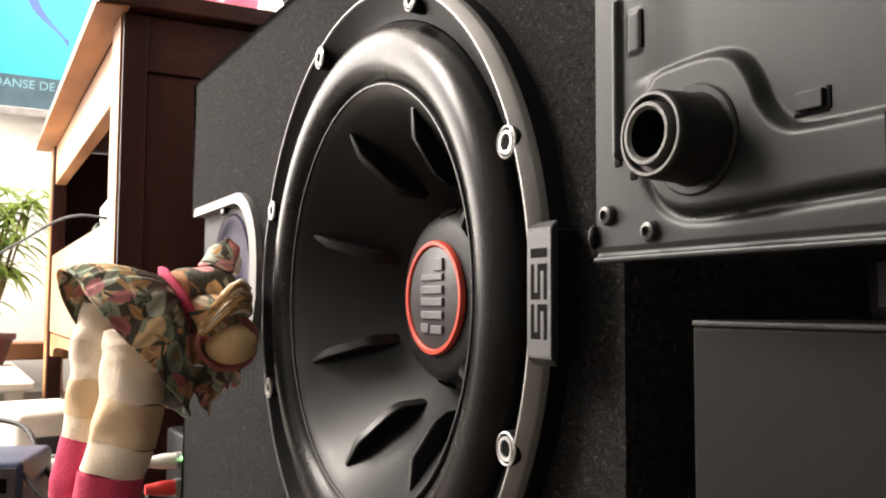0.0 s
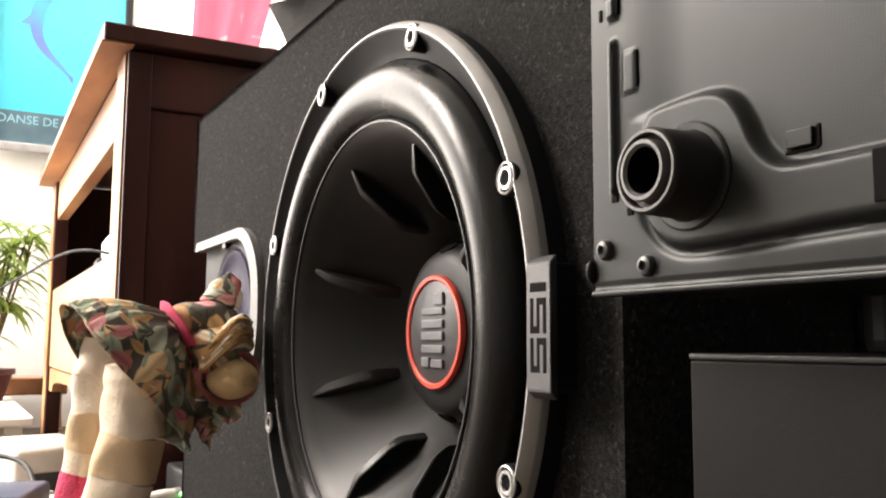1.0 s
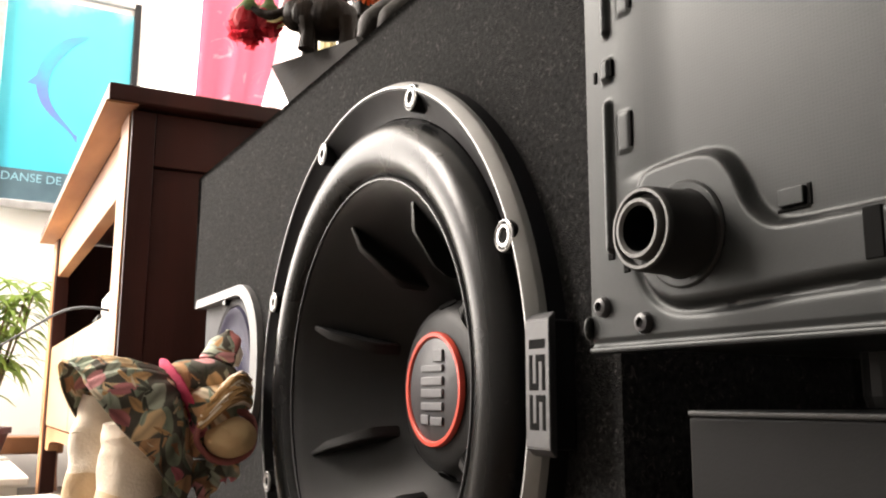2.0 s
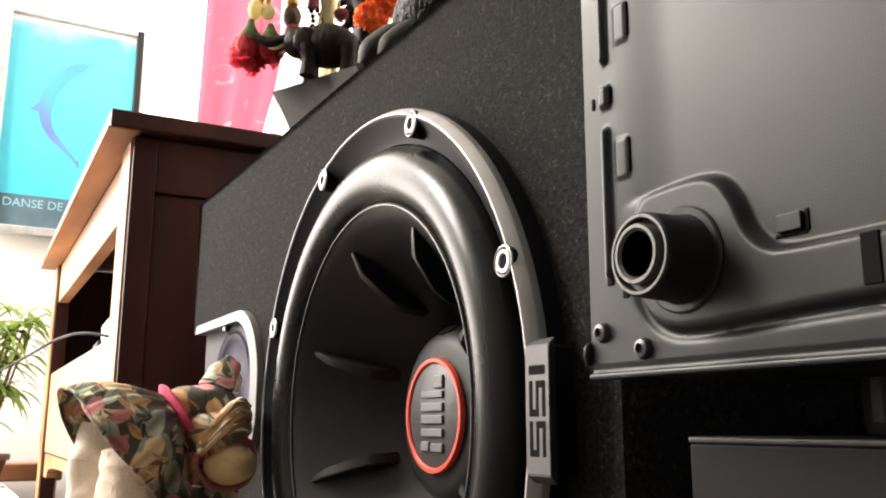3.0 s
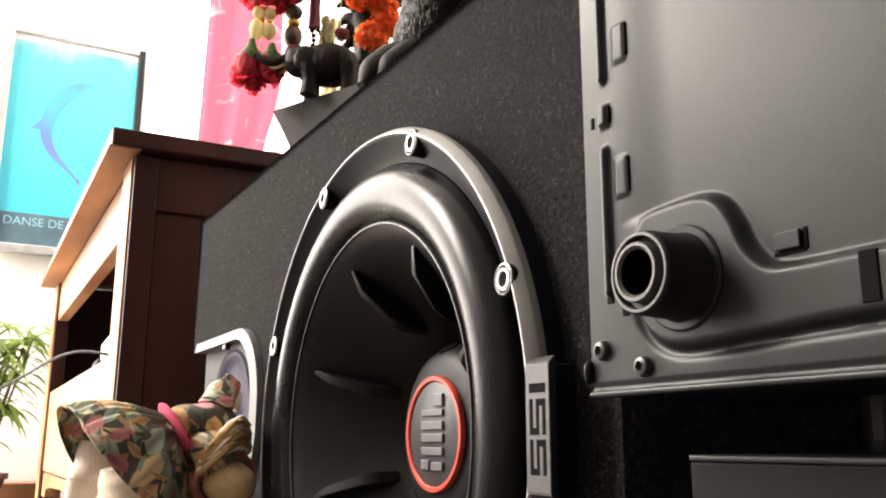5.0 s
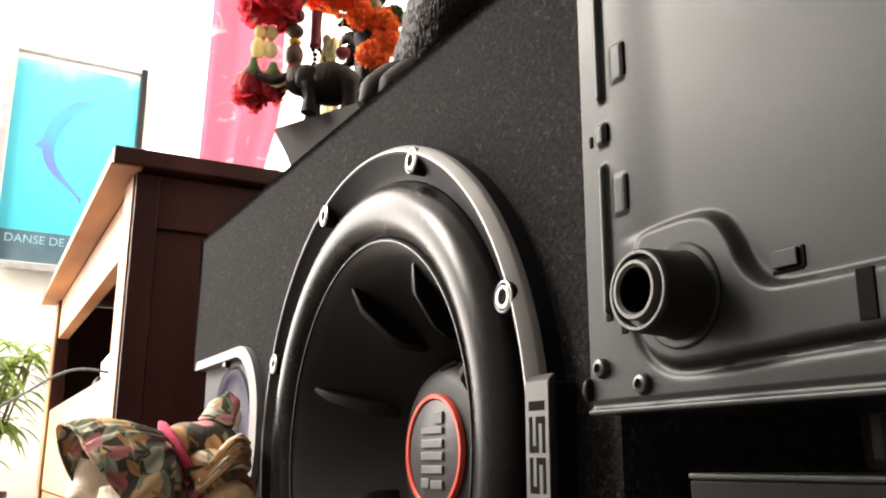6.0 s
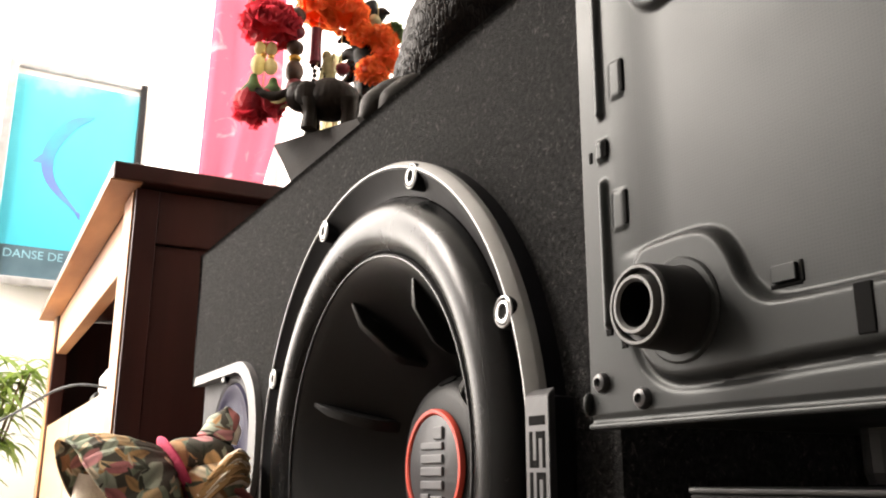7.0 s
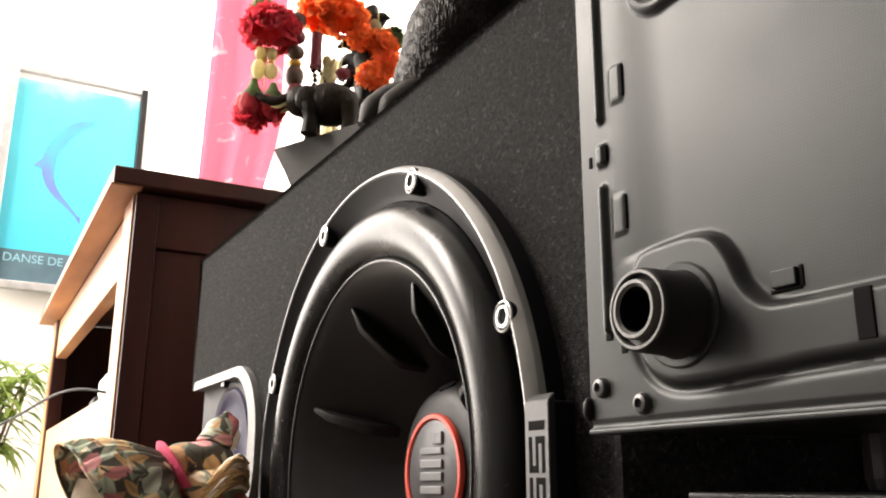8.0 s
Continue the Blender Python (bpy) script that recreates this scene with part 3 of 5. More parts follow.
part("corner_rivet", local(blob((PX0 - 0.0004, PY - 0.0006, 0.2312), (0.0012, 0.0020, 0.0036), sub=2), case), case_paint, case, smooth=80)
for kx in (-0.17, -0.035):
    for ky in (0.26, 0.52):
        part("rubber_foot", local(lathe([(0.012, 0.2085), (0.013, 0.212), (0.013, 0.226)], 20, m=Matrix.Translation((kx, ky, 0))), case), foot_black, case)

crate = thing("storage_box", (-0.09, 0.37, 0.0), "dark grey closed storage box on the floor", "box")
part("body", local(block((-0.1876, 0.1850, 0.0), (0.02, 0.56, 0.2060), 0.0008), crate), lower_black, crate)
# separate top slab so the edge highlight can have its own colour
part("top_edge", local(block((-0.1878, 0.1846, 0.2061), (0.0205, 0.5605, 0.2079), 0.0007, 3), crate), edge_highlight, crate, "thin paler top edge painting the highlight there")

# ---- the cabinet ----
# one wood in two tones: shaded sides and sunlit front, set in the colours
wood_shaded = material("cabinet_wood_shaded", (0.046, 0.012, 0.0085), 0.45, 0, (0.018, 0.005, 0.004), 16, (1, 1, 0.10), 0.12, 220, spec=0.25)
wood_lit = material("cabinet_wood_lit", (0.46, 0.24, 0.12), 0.5, 0, (0.27, 0.115, 0.05), 16, (0.25, 1, 0.6), 0.06, 140, spec=0.2)
wood_pale = material("drawer_wood", (0.42, 0.27, 0.15), 0.4, 0, (0.30, 0.18, 0.09), 8, (0.2, 1, 1), 0.05, 120, coat=0.2)
tv = thing("tv_cabinet", pose(-1.0, 0.133, 0, 0, 0, -1.26), "red-brown wooden cabinet, shade painted into its sides, with an open compartment", "cabinet")
part("top_board", block((-1.04, 0.001, 0.5400), (0, 0.60, 0.5605), 0.002), wood_shaded, tv)
# bounce glow under the top board, put into the colour
part("front_edge", block((-1.038, -0.0015, 0.5376), (-0.002, 0.0335, 0.5398), 0.0005), wood_lit, tv, "wooden edge in the painted sunlit tone")
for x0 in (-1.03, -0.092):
    post = part("post", block((x0, 0.030, 0), (x0 + 0.075, 0.056, 0.5370), 0.0008), wood_shaded, tv)
    # layer added to the post for the sunlit tone of its front
    part("lit_layer", block((x0 + 0.001, 0.0276, 0.001), (x0 + 0.066, 0.0297, 0.5365), 0.0006), wood_lit, post, "thin layer in the painted sunlit wood tone")
part("top_rail", block((-0.955, 0.034, 0.458), (-0.0925, 0.054, 0.5370), 0.0015), wood_lit, tv, "front rail in the painted sunlit wood tone")
part("side_rail", block((-0.040, 0.0565, 0.474), (-0.0185, 0.59, 0.5370), 0.0008), wood_shaded, tv)
part("side_panel", block((-0.036, 0.0565, 0.01), (-0.0230, 0.59, 0.4725), 0.0015), wood_shaded, tv)
part("side_panel", block((-1.025, 0.0565, 0.13), (-1.01, 0.59, 0.5370), 0.0015), wood_shaded, tv)
part("back_panel", block((-1.009, 0.575, 0.13), (-0.0365, 0.587, 0.5370)), wood_shaded, tv)
apron = [(-0.953, 0.156), (-0.953, 0.112)] + [(-0.5235 - 0.36 * math.cos(math.pi * i / 16), 0.112 + 0.026 * math.sin(math.pi * i / 16) ** 0.5) for i in range(17)] + [(-0.094, 0.112), (-0.094, 0.156)]
part("apron", prism(apron, 0.034, 0.052), wood_lit, tv, "arched apron in the painted sunlit wood tone")
part("bottom_board", block((-1.009, 0.058, 0.132), (-0.0370, 0.574, 0.146), 0.001), wood_shaded, tv)
part("shelf", block((-1.009, 0.058, 0.300), (-0.0370, 0.574, 0.314), 0.001), wood_shaded, tv)
for x0, x1 in ((-0.953, -0.525), (-0.521, -0.094)):
    part("drawer", block((x0, 0.032, 0.158), (x1, 0.054, 0.3135), 0.003), wood_pale, tv, "pale shiny drawer front")
white_plastic = material("white_plastic", (0.62, 0.60, 0.56), 0.4, 0, (0.55, 0.53, 0.48), 20, bump=0.03)
black_plastic = material("black_plastic", (0.014, 0.014, 0.015), 0.5, 0, (0.011, 0.011, 0.012), 30, bump=0.04, spec=0.15)
for at, size, mat, label in (((-1.35, 0.245, 0.3150), (0.12, 0.10, 0.045), white_plastic, "small white plastic device on the cabinet shelf"),
                             ((-1.16, 0.245, 0.3150), (0.11, 0.11, 0.062), white_plastic, "pale plastic set-top box on the cabinet shelf"),
                             ((-1.55, 0.255, 0.3150), (0.09, 0.09, 0.030), black_plastic, "black plastic device on the cabinet shelf")):
    dv = thing("media_device", pose(*at, 0, 0, -4), label, "electronics")
    part("housing", block((-size[0] / 2, -size[1] / 2, 0), (size[0] / 2, size[1] / 2, size[2]), 0.005, 3), mat, dv, smooth=40)
    part("socket", block((-size[0] / 2 + 0.01, -size[1] / 2 - 0.001, 0.008), (-size[0] / 2 + 0.03, -size[1] / 2 + 0.004, 0.02), 0.001), dark_hole, dv)

# ---- framed picture on the far wall ----
sea = bpy.data.materials.new("sea_print")
sea.use_nodes = True
n, l = sea.node_tree.nodes, sea.node_tree.links
co, mp, nz, rp = n.new("ShaderNodeTexCoord"), n.new("ShaderNodeSeparateXYZ"), n.new("ShaderNodeTexNoise"), n.new("ShaderNodeValToRGB")
nz.inputs["Scale"].default_value, nz.inputs["Detail"].default_value = 7.0, 6
ad = n.new("ShaderNodeMath")
ad.operation, ad.inputs[1].default_value = "MULTIPLY_ADD", 0.35
dv = n.new("ShaderNodeMath")
dv.operation, dv.inputs[1].default_value, dv.inputs[2].default_value = "MULTIPLY_ADD", 1.25, 0.34
l.new(co.outputs["Object"], mp.inputs["Vector"]), l.new(co.outputs["Object"], nz.inputs["Vector"])
l.new(mp.outputs["Z"], dv.inputs[0]), l.new(nz.outputs["Fac"], ad.inputs[0]), l.new(dv.outputs["Value"], ad.inputs[2])
l.new(ad.outputs["Value"], rp.inputs["Fac"]), l.new(rp.outputs["Color"], n["Principled BSDF"].inputs["Base Color"])
n["Principled BSDF"].inputs["Roughness"].default_value = 0.3
cr = rp.color_ramp
cr.elements[0].position, cr.elements[0].color = 0.15, (0.03, 0.40, 0.54, 1)
cr.elements[1].position, cr.elements[1].color = 1.0, (0.75, 0.86, 0.86, 1)
mid = cr.elements.new(0.82)
mid.color = (0.08, 0.52, 0.62, 1)
dolphin_blue = material("dolphin_blue", (0.11, 0.17, 0.50), 0.35, 0, (0.06, 0.32, 0.56), 9, bump=0.0)
caption_blue = material("caption_blue", (0.25, 0.50, 0.60), 0.5, bump=0)
strip_dark = material("strip_dark", (0.09, 0.155, 0.19), 0.35, 0, (0.06, 0.11, 0.14), 12, bump=0.02)
pic = thing("picture", (-2.385, 0.213, 0.945), "framed sea poster with a dolphin hanging on the white wall", "picture")
part("print", block((0, -0.152, -0.169), (0.010, 0.155, 0.290)), sea, pic, "turquoise sea print")
part("caption_strip", block((0, -0.152, -0.250), (0.0105, 0.155, -0.1695)), strip_dark, pic, "dark caption strip")
for y0, y1, z0, z1 in ((-0.176, -0.1525, -0.270, 0.322), (0.1555, 0.172, -0.270, 0.322), (-0.1520, 0.1550, -0.270, -0.2505), (-0.1520, 0.1550, 0.3065, 0.322)):
    part("frame_bar", block((0, y0, z0), (0.022, y1, z1), 0.002), silver if y1 < 0.156 else frame_black, pic)
part("white_strip", block((0, -0.152, 0.2905), (0.0105, 0.155, 0.3060)), wall_white, pic, "white strip above the print")
mid_line = smooth_path([(0, 0.045, 0.205), (0, -0.010, 0.170), (0, -0.055, 0.090), (0, -0.045, 0.010), (0, 0.022, -0.062)], 6)
wd = [0.003 + 0.013 * math.sin(math.pi * min(1, (i / (len(mid_line) - 1)) ** 0.8)) for i in range(len(mid_line))]
bm = bmesh.new()
rows = []
for i, q in enumerate(mid_line):
    d = (mid_line[min(i + 1, len(mid_line) - 1)] - mid_line[max(i - 1, 0)]).normalized()
    s = Vector((0, -d.z, d.y))
    rows.append((bm.verts.new((0.0108, *(q + s * wd[i]).yz)), bm.verts.new((0.0108, *(q - s * wd[i]).yz))))
for a, b in zip(rows, rows[1:]):
    bm.faces.new((a[0], a[1], b[1], b[0]))
for tri in (((-0.050, 0.105), (-0.094, 0.055), (-0.042, 0.052)), ((0.016, -0.058), (0.034, -0.066), (0.034, -0.086))):
    bm.faces.new([bm.verts.new((0.0112, y, z)) for y, z in tri])
part("dolphin_shape", bm, dolphin_blue, pic, "blue dolphin shape in the print")
words("caption", "DANSE DE", 0.030, Matrix.Translation((0.0112, -0.064, -0.191)) @ Matrix.Rotation(radians(90), 4, "Z") @ Matrix.Rotation(radians(90), 4, "X"), caption_blue, pic)

# ---- pink cloth hanging by the far wall ----
cloth = bpy.data.materials.new("pink_cloth")
cloth.use_nodes = True
n, l = cloth.node_tree.nodes, cloth.node_tree.links
b = n["Principled BSDF"]
vz, rp, co = n.new("ShaderNodeTexNoise"), n.new("ShaderNodeValToRGB"), n.new("ShaderNodeTexCoord")
vz.inputs["Scale"].default_value, vz.inputs["Detail"].default_value, vz.inputs["Distortion"].default_value = 11, 4, 1.5
l.new(co.outputs["Object"], vz.inputs["Vector"]), l.new(vz.outputs["Fac"], rp.inputs["Fac"])
rp.color_ramp.elements[0].position, rp.color_ramp.elements[0].color = 0.60, (0.49, 0.085, 0.14, 1)
rp.color_ramp.elements[1].position, rp.color_ramp.elements[1].color = 0.70, (0.62, 0.24, 0.28, 1)
l.new(rp.outputs["Color"], b.inputs["Base Color"])
b.inputs["Roughness"].default_value = 0.8
tl, mx = n.new("ShaderNodeBsdfTranslucent"), n.new("ShaderNodeMixShader")
mx.inputs["Fac"].default_value = 0.10
l.new(rp.outputs["Color"], tl.inputs["Color"]), l.new(b.outputs["BSDF"], mx.inputs[1]), l.new(tl.outputs["BSDF"], mx.inputs[2])
l.new(mx.outputs["Shader"], n["Material Output"].inputs["Surface"])
curtain = thing("pink_curtain", (-2.36, 0.60, 0.02), "sheer pink patterned cloth hanging by the wall", "curtain")
bm = bmesh.new()
rows = []
for k in range(26):
    z = 2.2 * k / 25
    rows.append([bm.verts.new((0.007 * math.sin(i * 0.6 + 0.6 * math.sin(z * 2)) + 0.006 * noise.noise((i * 0.4, z * 3, 0)), (-0.062 + 0.025 * (z - 1.05)) * (1 - i / 24) + min(0.165, 0.132 + 0.22 * max(-0.25, z - 1.05)) * i / 24, z)) for i in range(25)])
for a, c in zip(rows, rows[1:]):
    for i in range(24):
        bm.faces.new((a[i], a[i + 1], c[i + 1], c[i]))
part("cloth", bm, cloth, curtain, smooth=80)
part("hanging_rod", tube([(-0.005, -0.14, 2.205), (-0.005, 0.03, 2.207), (-0.005, 0.18, 2.205)], 0.008, 10), silver, curtain)
candle = thing("candle", (-1.72, 0.42, 0.5606), "short cream candle on the cabinet top", "candle")
part("wax", lathe([(0.0, 0.0), (0.018, 0.0), (0.018, 0.075), (0.015, 0.077), (0.004, 0.074)], 24), material("wax", (0.75, 0.62, 0.36), 0.5), candle, smooth=40)
part("wick", tube([(0, 0, 0.073), (0.001, 0, 0.08), (0.003, 0, 0.084)], 0.001, 6), dark_hole, candle)

# ---- the cloth doll bent over in front of the box ----
floral = bpy.data.materials.new("floral_cloth")
floral.use_nodes = True
n, l = floral.node_tree.nodes, floral.node_tree.links
b = n["Principled BSDF"]
b.inputs["Roughness"].default_value = 0.9
co, wz, wm = n.new("ShaderNodeTexCoord"), n.new("ShaderNodeTexNoise"), n.new("ShaderNodeMixRGB")
wz.inputs["Scale"].default_value, wz.inputs["Detail"].default_value = 70, 2
wm.blend_type, wm.inputs["Fac"].default_value = "ADD", 0.0045
l.new(co.outputs["Object"], wz.inputs["Vector"]), l.new(co.outputs["Object"], wm.inputs["Color1"]), l.new(wz.outputs["Color"], wm.inputs["Color2"])


def calc(op, x, y=None, z=None):
    nd = n.new("ShaderNodeMath")
    nd.operation = op
    for slot, v in enumerate((x, y, z)):
        if v is None:
            continue
        if isinstance(v, (int, float)):
            nd.inputs[slot].default_value = v
        else:
            l.new(v, nd.inputs[slot])
    return nd.outputs["Value"]


# printed leaves: each cell of a layer holds one leaf, turned at random, with a darker vein
last = None
LEAVES = ((50, 0.0, 1.0, 0.62, 0.36, ((0.0, (0.24, 0.28, 0.20)), (0.4, (0.38, 0.41, 0.32)), (0.7, (0.13, 0.16, 0.11)))),
          (43, 0.3, 0.72, 0.74, 0.27, ((0.0, (0.46, 0.25, 0.12)), (0.35, (0.68, 0.47, 0.26)), (0.75, (0.36, 0.18, 0.09)))),
          (58, 0.7, 0.50, 0.60, 0.20, ((0.0, (0.70, 0.58, 0.42)), (0.5, (0.52, 0.30, 0.13)), (0.8, (0.42, 0.46, 0.36)))),
          (58, 1.3, 0.30, 0.58, 0.24, ((0.0, (0.50, 0.13, 0.16)), (0.5, (0.45, 0.15, 0.15)), (0.8, (0.58, 0.25, 0.25)))),
          (92, 1.9, 0.42, 0.62, 0.15, ((0.0, (0.50, 0.28, 0.12)), (0.5, (0.06, 0.06, 0.04)), (0.8, (0.30, 0.35, 0.26)))),
          (110, 2.6, 0.35, 0.66, 0.10, ((0.0, (0.62, 0.50, 0.34)), (0.5, (0.05, 0.05, 0.035)), (0.8, (0.34, 0.17, 0.08)))))
for scale, shift, share, long_, wide, stops in LEAVES:
    mp, vo, rp, sp = n.new("ShaderNodeMapping"), n.new("ShaderNodeTexVoronoi"), n.new("ShaderNodeValToRGB"), n.new("ShaderNodeSeparateColor")
    mp.inputs["Location"].default_value, mp.inputs["Scale"].default_value, vo.inputs["Scale"].default_value = (0, shift, shift * 0.7), (0, scale, scale), 1.0
    l.new(wm.outputs["Color"], mp.inputs["Vector"]), l.new(mp.outputs["Vector"], vo.inputs["Vector"])
    l.new(vo.outputs["Color"], sp.inputs["Color"])
    off, spin, xyz = n.new("ShaderNodeVectorMath"), n.new("ShaderNodeVectorRotate"), n.new("ShaderNodeSeparateXYZ")
    off.operation, spin.rotation_type = "SUBTRACT", "X_AXIS"
    l.new(mp.outputs["Vector"], off.inputs[0]), l.new(vo.outputs["Position"], off.inputs[1])
    l.new(off.outputs["Vector"], spin.inputs["Vector"]), l.new(calc("MULTIPLY", sp.outputs["Red"], 6.283), spin.inputs["Angle"])
    l.new(spin.outputs["Vector"], xyz.inputs["Vector"])
    along, across = calc("DIVIDE", xyz.outputs["Y"], long_), calc("ABSOLUTE", xyz.outputs["Z"])
    body_w = calc("MULTIPLY_ADD", calc("MULTIPLY", along, along), -wide, wide)
    th, gate = n.new("ShaderNodeMapRange"), calc("LESS_THAN", sp.outputs["Green"], share)
    th.inputs["From Min"].default_value, th.inputs["From Max"].default_value = -0.015, 0.035
    l.new(calc("SUBTRACT", body_w, across), th.inputs["Value"])
    l.new(sp.outputs["Blue"], rp.inputs["Fac"])
    rp.color_ramp.interpolation = "CONSTANT"
    while len(rp.color_ramp.elements) < len(stops):
        rp.color_ramp.elements.new(0.5)
    for el, (p, c) in zip(rp.color_ramp.elements, stops):
        el.position, el.color = p, (*c, 1)
    vein, tint, mx = n.new("ShaderNodeMapRange"), n.new("ShaderNodeMixRGB"), n.new("ShaderNodeMixRGB")
    vein.inputs["From Min"].default_value, vein.inputs["From Max"].default_value = 0.0, wide * 0.5
    vein.inputs["To Min"].default_value, tint.blend_type, tint.inputs["Fac"].default_value = 0.62, "MULTIPLY", 1.0
    l.new(across, vein.inputs["Value"]), l.new(rp.outputs["Color"], tint.inputs["Color1"]), l.new(vein.outputs["Result"], tint.inputs["Color2"])
    l.new(calc("MULTIPLY", th.outputs["Result"], gate), mx.inputs["Fac"]), l.new(tint.outputs["Color"], mx.inputs["Color2"])
    if last is None:
        mx.inputs["Color1"].default_value = (0.070, 0.062, 0.046, 1)
    else:
        l.new(last.outputs["Color"], mx.inputs["Color1"])
    last = mx
l.new(last.outputs["Color"], b.inputs["Base Color"])
we, bp = n.new("ShaderNodeTexNoise"), n.new("ShaderNodeBump")
we.inputs["Scale"].default_value, bp.inputs["Strength"].default_value, bp.inputs["Distance"].default_value = 700, 0.4, 0.001
l.new(co.outputs["Object"], we.inputs["Vector"]), l.new(we.outputs["Fac"], bp.inputs["Height"]), l.new(bp.outputs["Normal"], b.inputs["Normal"])
cream = material("cream_cloth", (0.80, 0.70, 0.58), 0.9, 0, (0.70, 0.59, 0.46), 45, bump=0.35, fine=500)
tan = material("tan_tape", (0.68, 0.51, 0.33), 0.75, 0, (0.60, 0.43, 0.26), 45, bump=0.25, fine=400)
pink = material("pink_knit", (0.62, 0.055, 0.13), 0.9, 0, (0.50, 0.04, 0.10), 60, bump=0.5, fine=600)
dusty = material("dusty_pink", (0.42, 0.14, 0.13), 0.85, 0, (0.32, 0.10, 0.09), 60, bump=0.3, fine=500)
straw = material("straw_yarn", (0.50, 0.30, 0.13), 0.9, 0, (0.38, 0.22, 0.09), 80, bump=0.4, fine=400)
skin = material("doll_cloth", (0.74, 0.54, 0.30), 0.8, 0, (0.66, 0.46, 0.24), 35, bump=0.25, fine=500)
bm = bmesh.new()
DX = -0.605


def at(u, v, dx=0.0):
    """A place on the doll's side plane, from across and down units of its pattern."""
    return Vector((DX + dx, 0.064 + (u - 105) * 0.00034, 0.231 - (v - 485) * 0.00035))


# legs: cream, a tan band, cream, pink socks down to the floor
for pts, rr, xo in (([(0.094, 0.212), (0.0925, 0.188), (0.0915, 0.163), (0.0900, 0.140), (0.0880, 0.124), (0.077, 0.060), (0.071, 0.018)], 0.0165, -0.022),
                    ([(0.106, 0.198), (0.1090, 0.175), (0.1085, 0.150), (0.1035, 0.124), (0.0975, 0.105), (0.089, 0.055), (0.084, 0.018)], 0.0195, 0.008)):
    p = [Vector((DX + xo, y, z)) for y, z in pts]
    f = [0.70, 1.0, 1.03, 1.02, 1.0, 0.95, 0.85]
    for i, mat in ((0, 0), (1, 0), (2, 1), (3, 0), (4, 2), (5, 2)):
        k = 1.03 if mat == 1 else 1.04 if mat == 2 else 1.0
        tube([p[i], p[i].lerp(p[i + 1], 0.5), p[i + 1]], [rr * f[i] * k, rr * (f[i] + f[i + 1]) / 2 * k * 1.012, rr * f[i + 1] * k], 36, bm, 8, True, mat, 0.0024)
    blob((DX + xo + 0.014, pts[-1][0] - 0.008, 0.0165), (0.034, 0.022, 0.0165), bm, 2, 0.001)
# skirt: cloth from the waist out to a loose hem with a front and a back layer
HEM = ((138, 513, 0.030, -0.8), (195, 584, 0.040, -0.3), (255, 652, 0.041, 0.3), (305, 706, 0.034, 0.8), (338, 750, 0.010, 1.0), (300, 716, -0.020, 0.8),
       (230, 645, -0.030, 0.3), (165, 590, -0.030, -0.3), (125, 535, -0.022, -0.7), (104, 487, -0.010, -1.0), (114, 476, 0.006, -1.0), (127, 492, 0.020, -0.95))
hem = [at(u, v, x) for u, v, x, w in HEM]
waist = [at(312 + 25 * w, 530 + 42 * w, (1 if x > 0 else -1) * 0.018 * math.sqrt(max(0.0, 1 - w * w))) for u, v, x, w in HEM]
hem = smooth_path([hem[-1]] + hem + hem[:2], 8)[8:-8]
waist = smooth_path([waist[-1]] + waist + waist[:2], 8)[8:-8]
rows = []
for k in range(19):
    u = k / 18
    row = []
    for i in range(len(hem) - 1):
        v = waist[i].lerp(hem[i], u)
        c = at(312, 530).lerp(at(222, 618), u)
        out = (v - c).normalized()
        v += out * (0.0065 * math.sin(math.pi * min(1.0, u * 1.05)) + 0.0022 * u * math.sin(i * 0.52) + 0.0012 * math.sin(i * 1.1 + u * 3))
        v += noise.noise_vector(v * 45) * 0.0028 * u + noise.noise_vector(v * 130) * 0.0008
        row.append(bm.verts.new(v))
    rows.append(row)
count = len(rows[0])
for r0, r1 in zip(rows, rows[1:]):
    for i in range(count):
        bm.faces.new((r0[i], r0[(i + 1) % count], r1[(i + 1) % count], r1[i])).material_index = 3
# rolled seam along the hem
tube([v.co.copy() for v in rows[-1][::4]] + [rows[-1][0].co.copy()], 0.0011, 6, bm, 3, False, 3)
# bodice, pink belt, sleeve and hood
tube([at(300, 530, 0.002), at(348, 512, 0.002), at(398, 511, -0.002), at(440, 532, -0.006)], [0.0140, 0.0160, 0.0150, 0.0100], 30, bm, 7, True, 3, 0.0034)
belt = [at(318 + 26 * math.cos(g), 530 + 46 * math.cos(g), 0.0205 * math.sin(g)) for g in [6.283185 * i / 14 for i in range(15)]]
tube(belt, [(0.0014, 0.0072), (0.0015, 0.0064), (0.0014, 0.0075)], 10, bm, 4, False, 2, 0.0008)
tube([at(345, 575, 0.016), at(375, 560, 0.018), at(410, 548, 0.014), at(440, 540, 0.008)], [0.0110, 0.0135, 0.0130, 0.0100], 26, bm, 7, True, 3, 0.0036)
tube([at(350, 615, 0.004), at(380, 612, 0.008), at(420, 606, 0.008)], [(0.014, 0.012), (0.018, 0.0155), (0.018, 0.0155)], 24, bm, 6, True, 3, 0.0026)
blob(at(411, 612, 0.018), (0.0170, 0.0182, 0.0138), bm, 4, 0.0009, 60)
for k in range(5):
    g = 0.5 + 0.35 * k
    tube([at(385 + 5 * k, 592 + 4 * k, 0.0335 - 0.001 * k), at(393 + 6 * k, 600 + 5 * k, 0.0345), at(398 + 6 * k, 612 + 4 * k, 0.0338)], 0.0004, 5, bm, 4, True, 4)
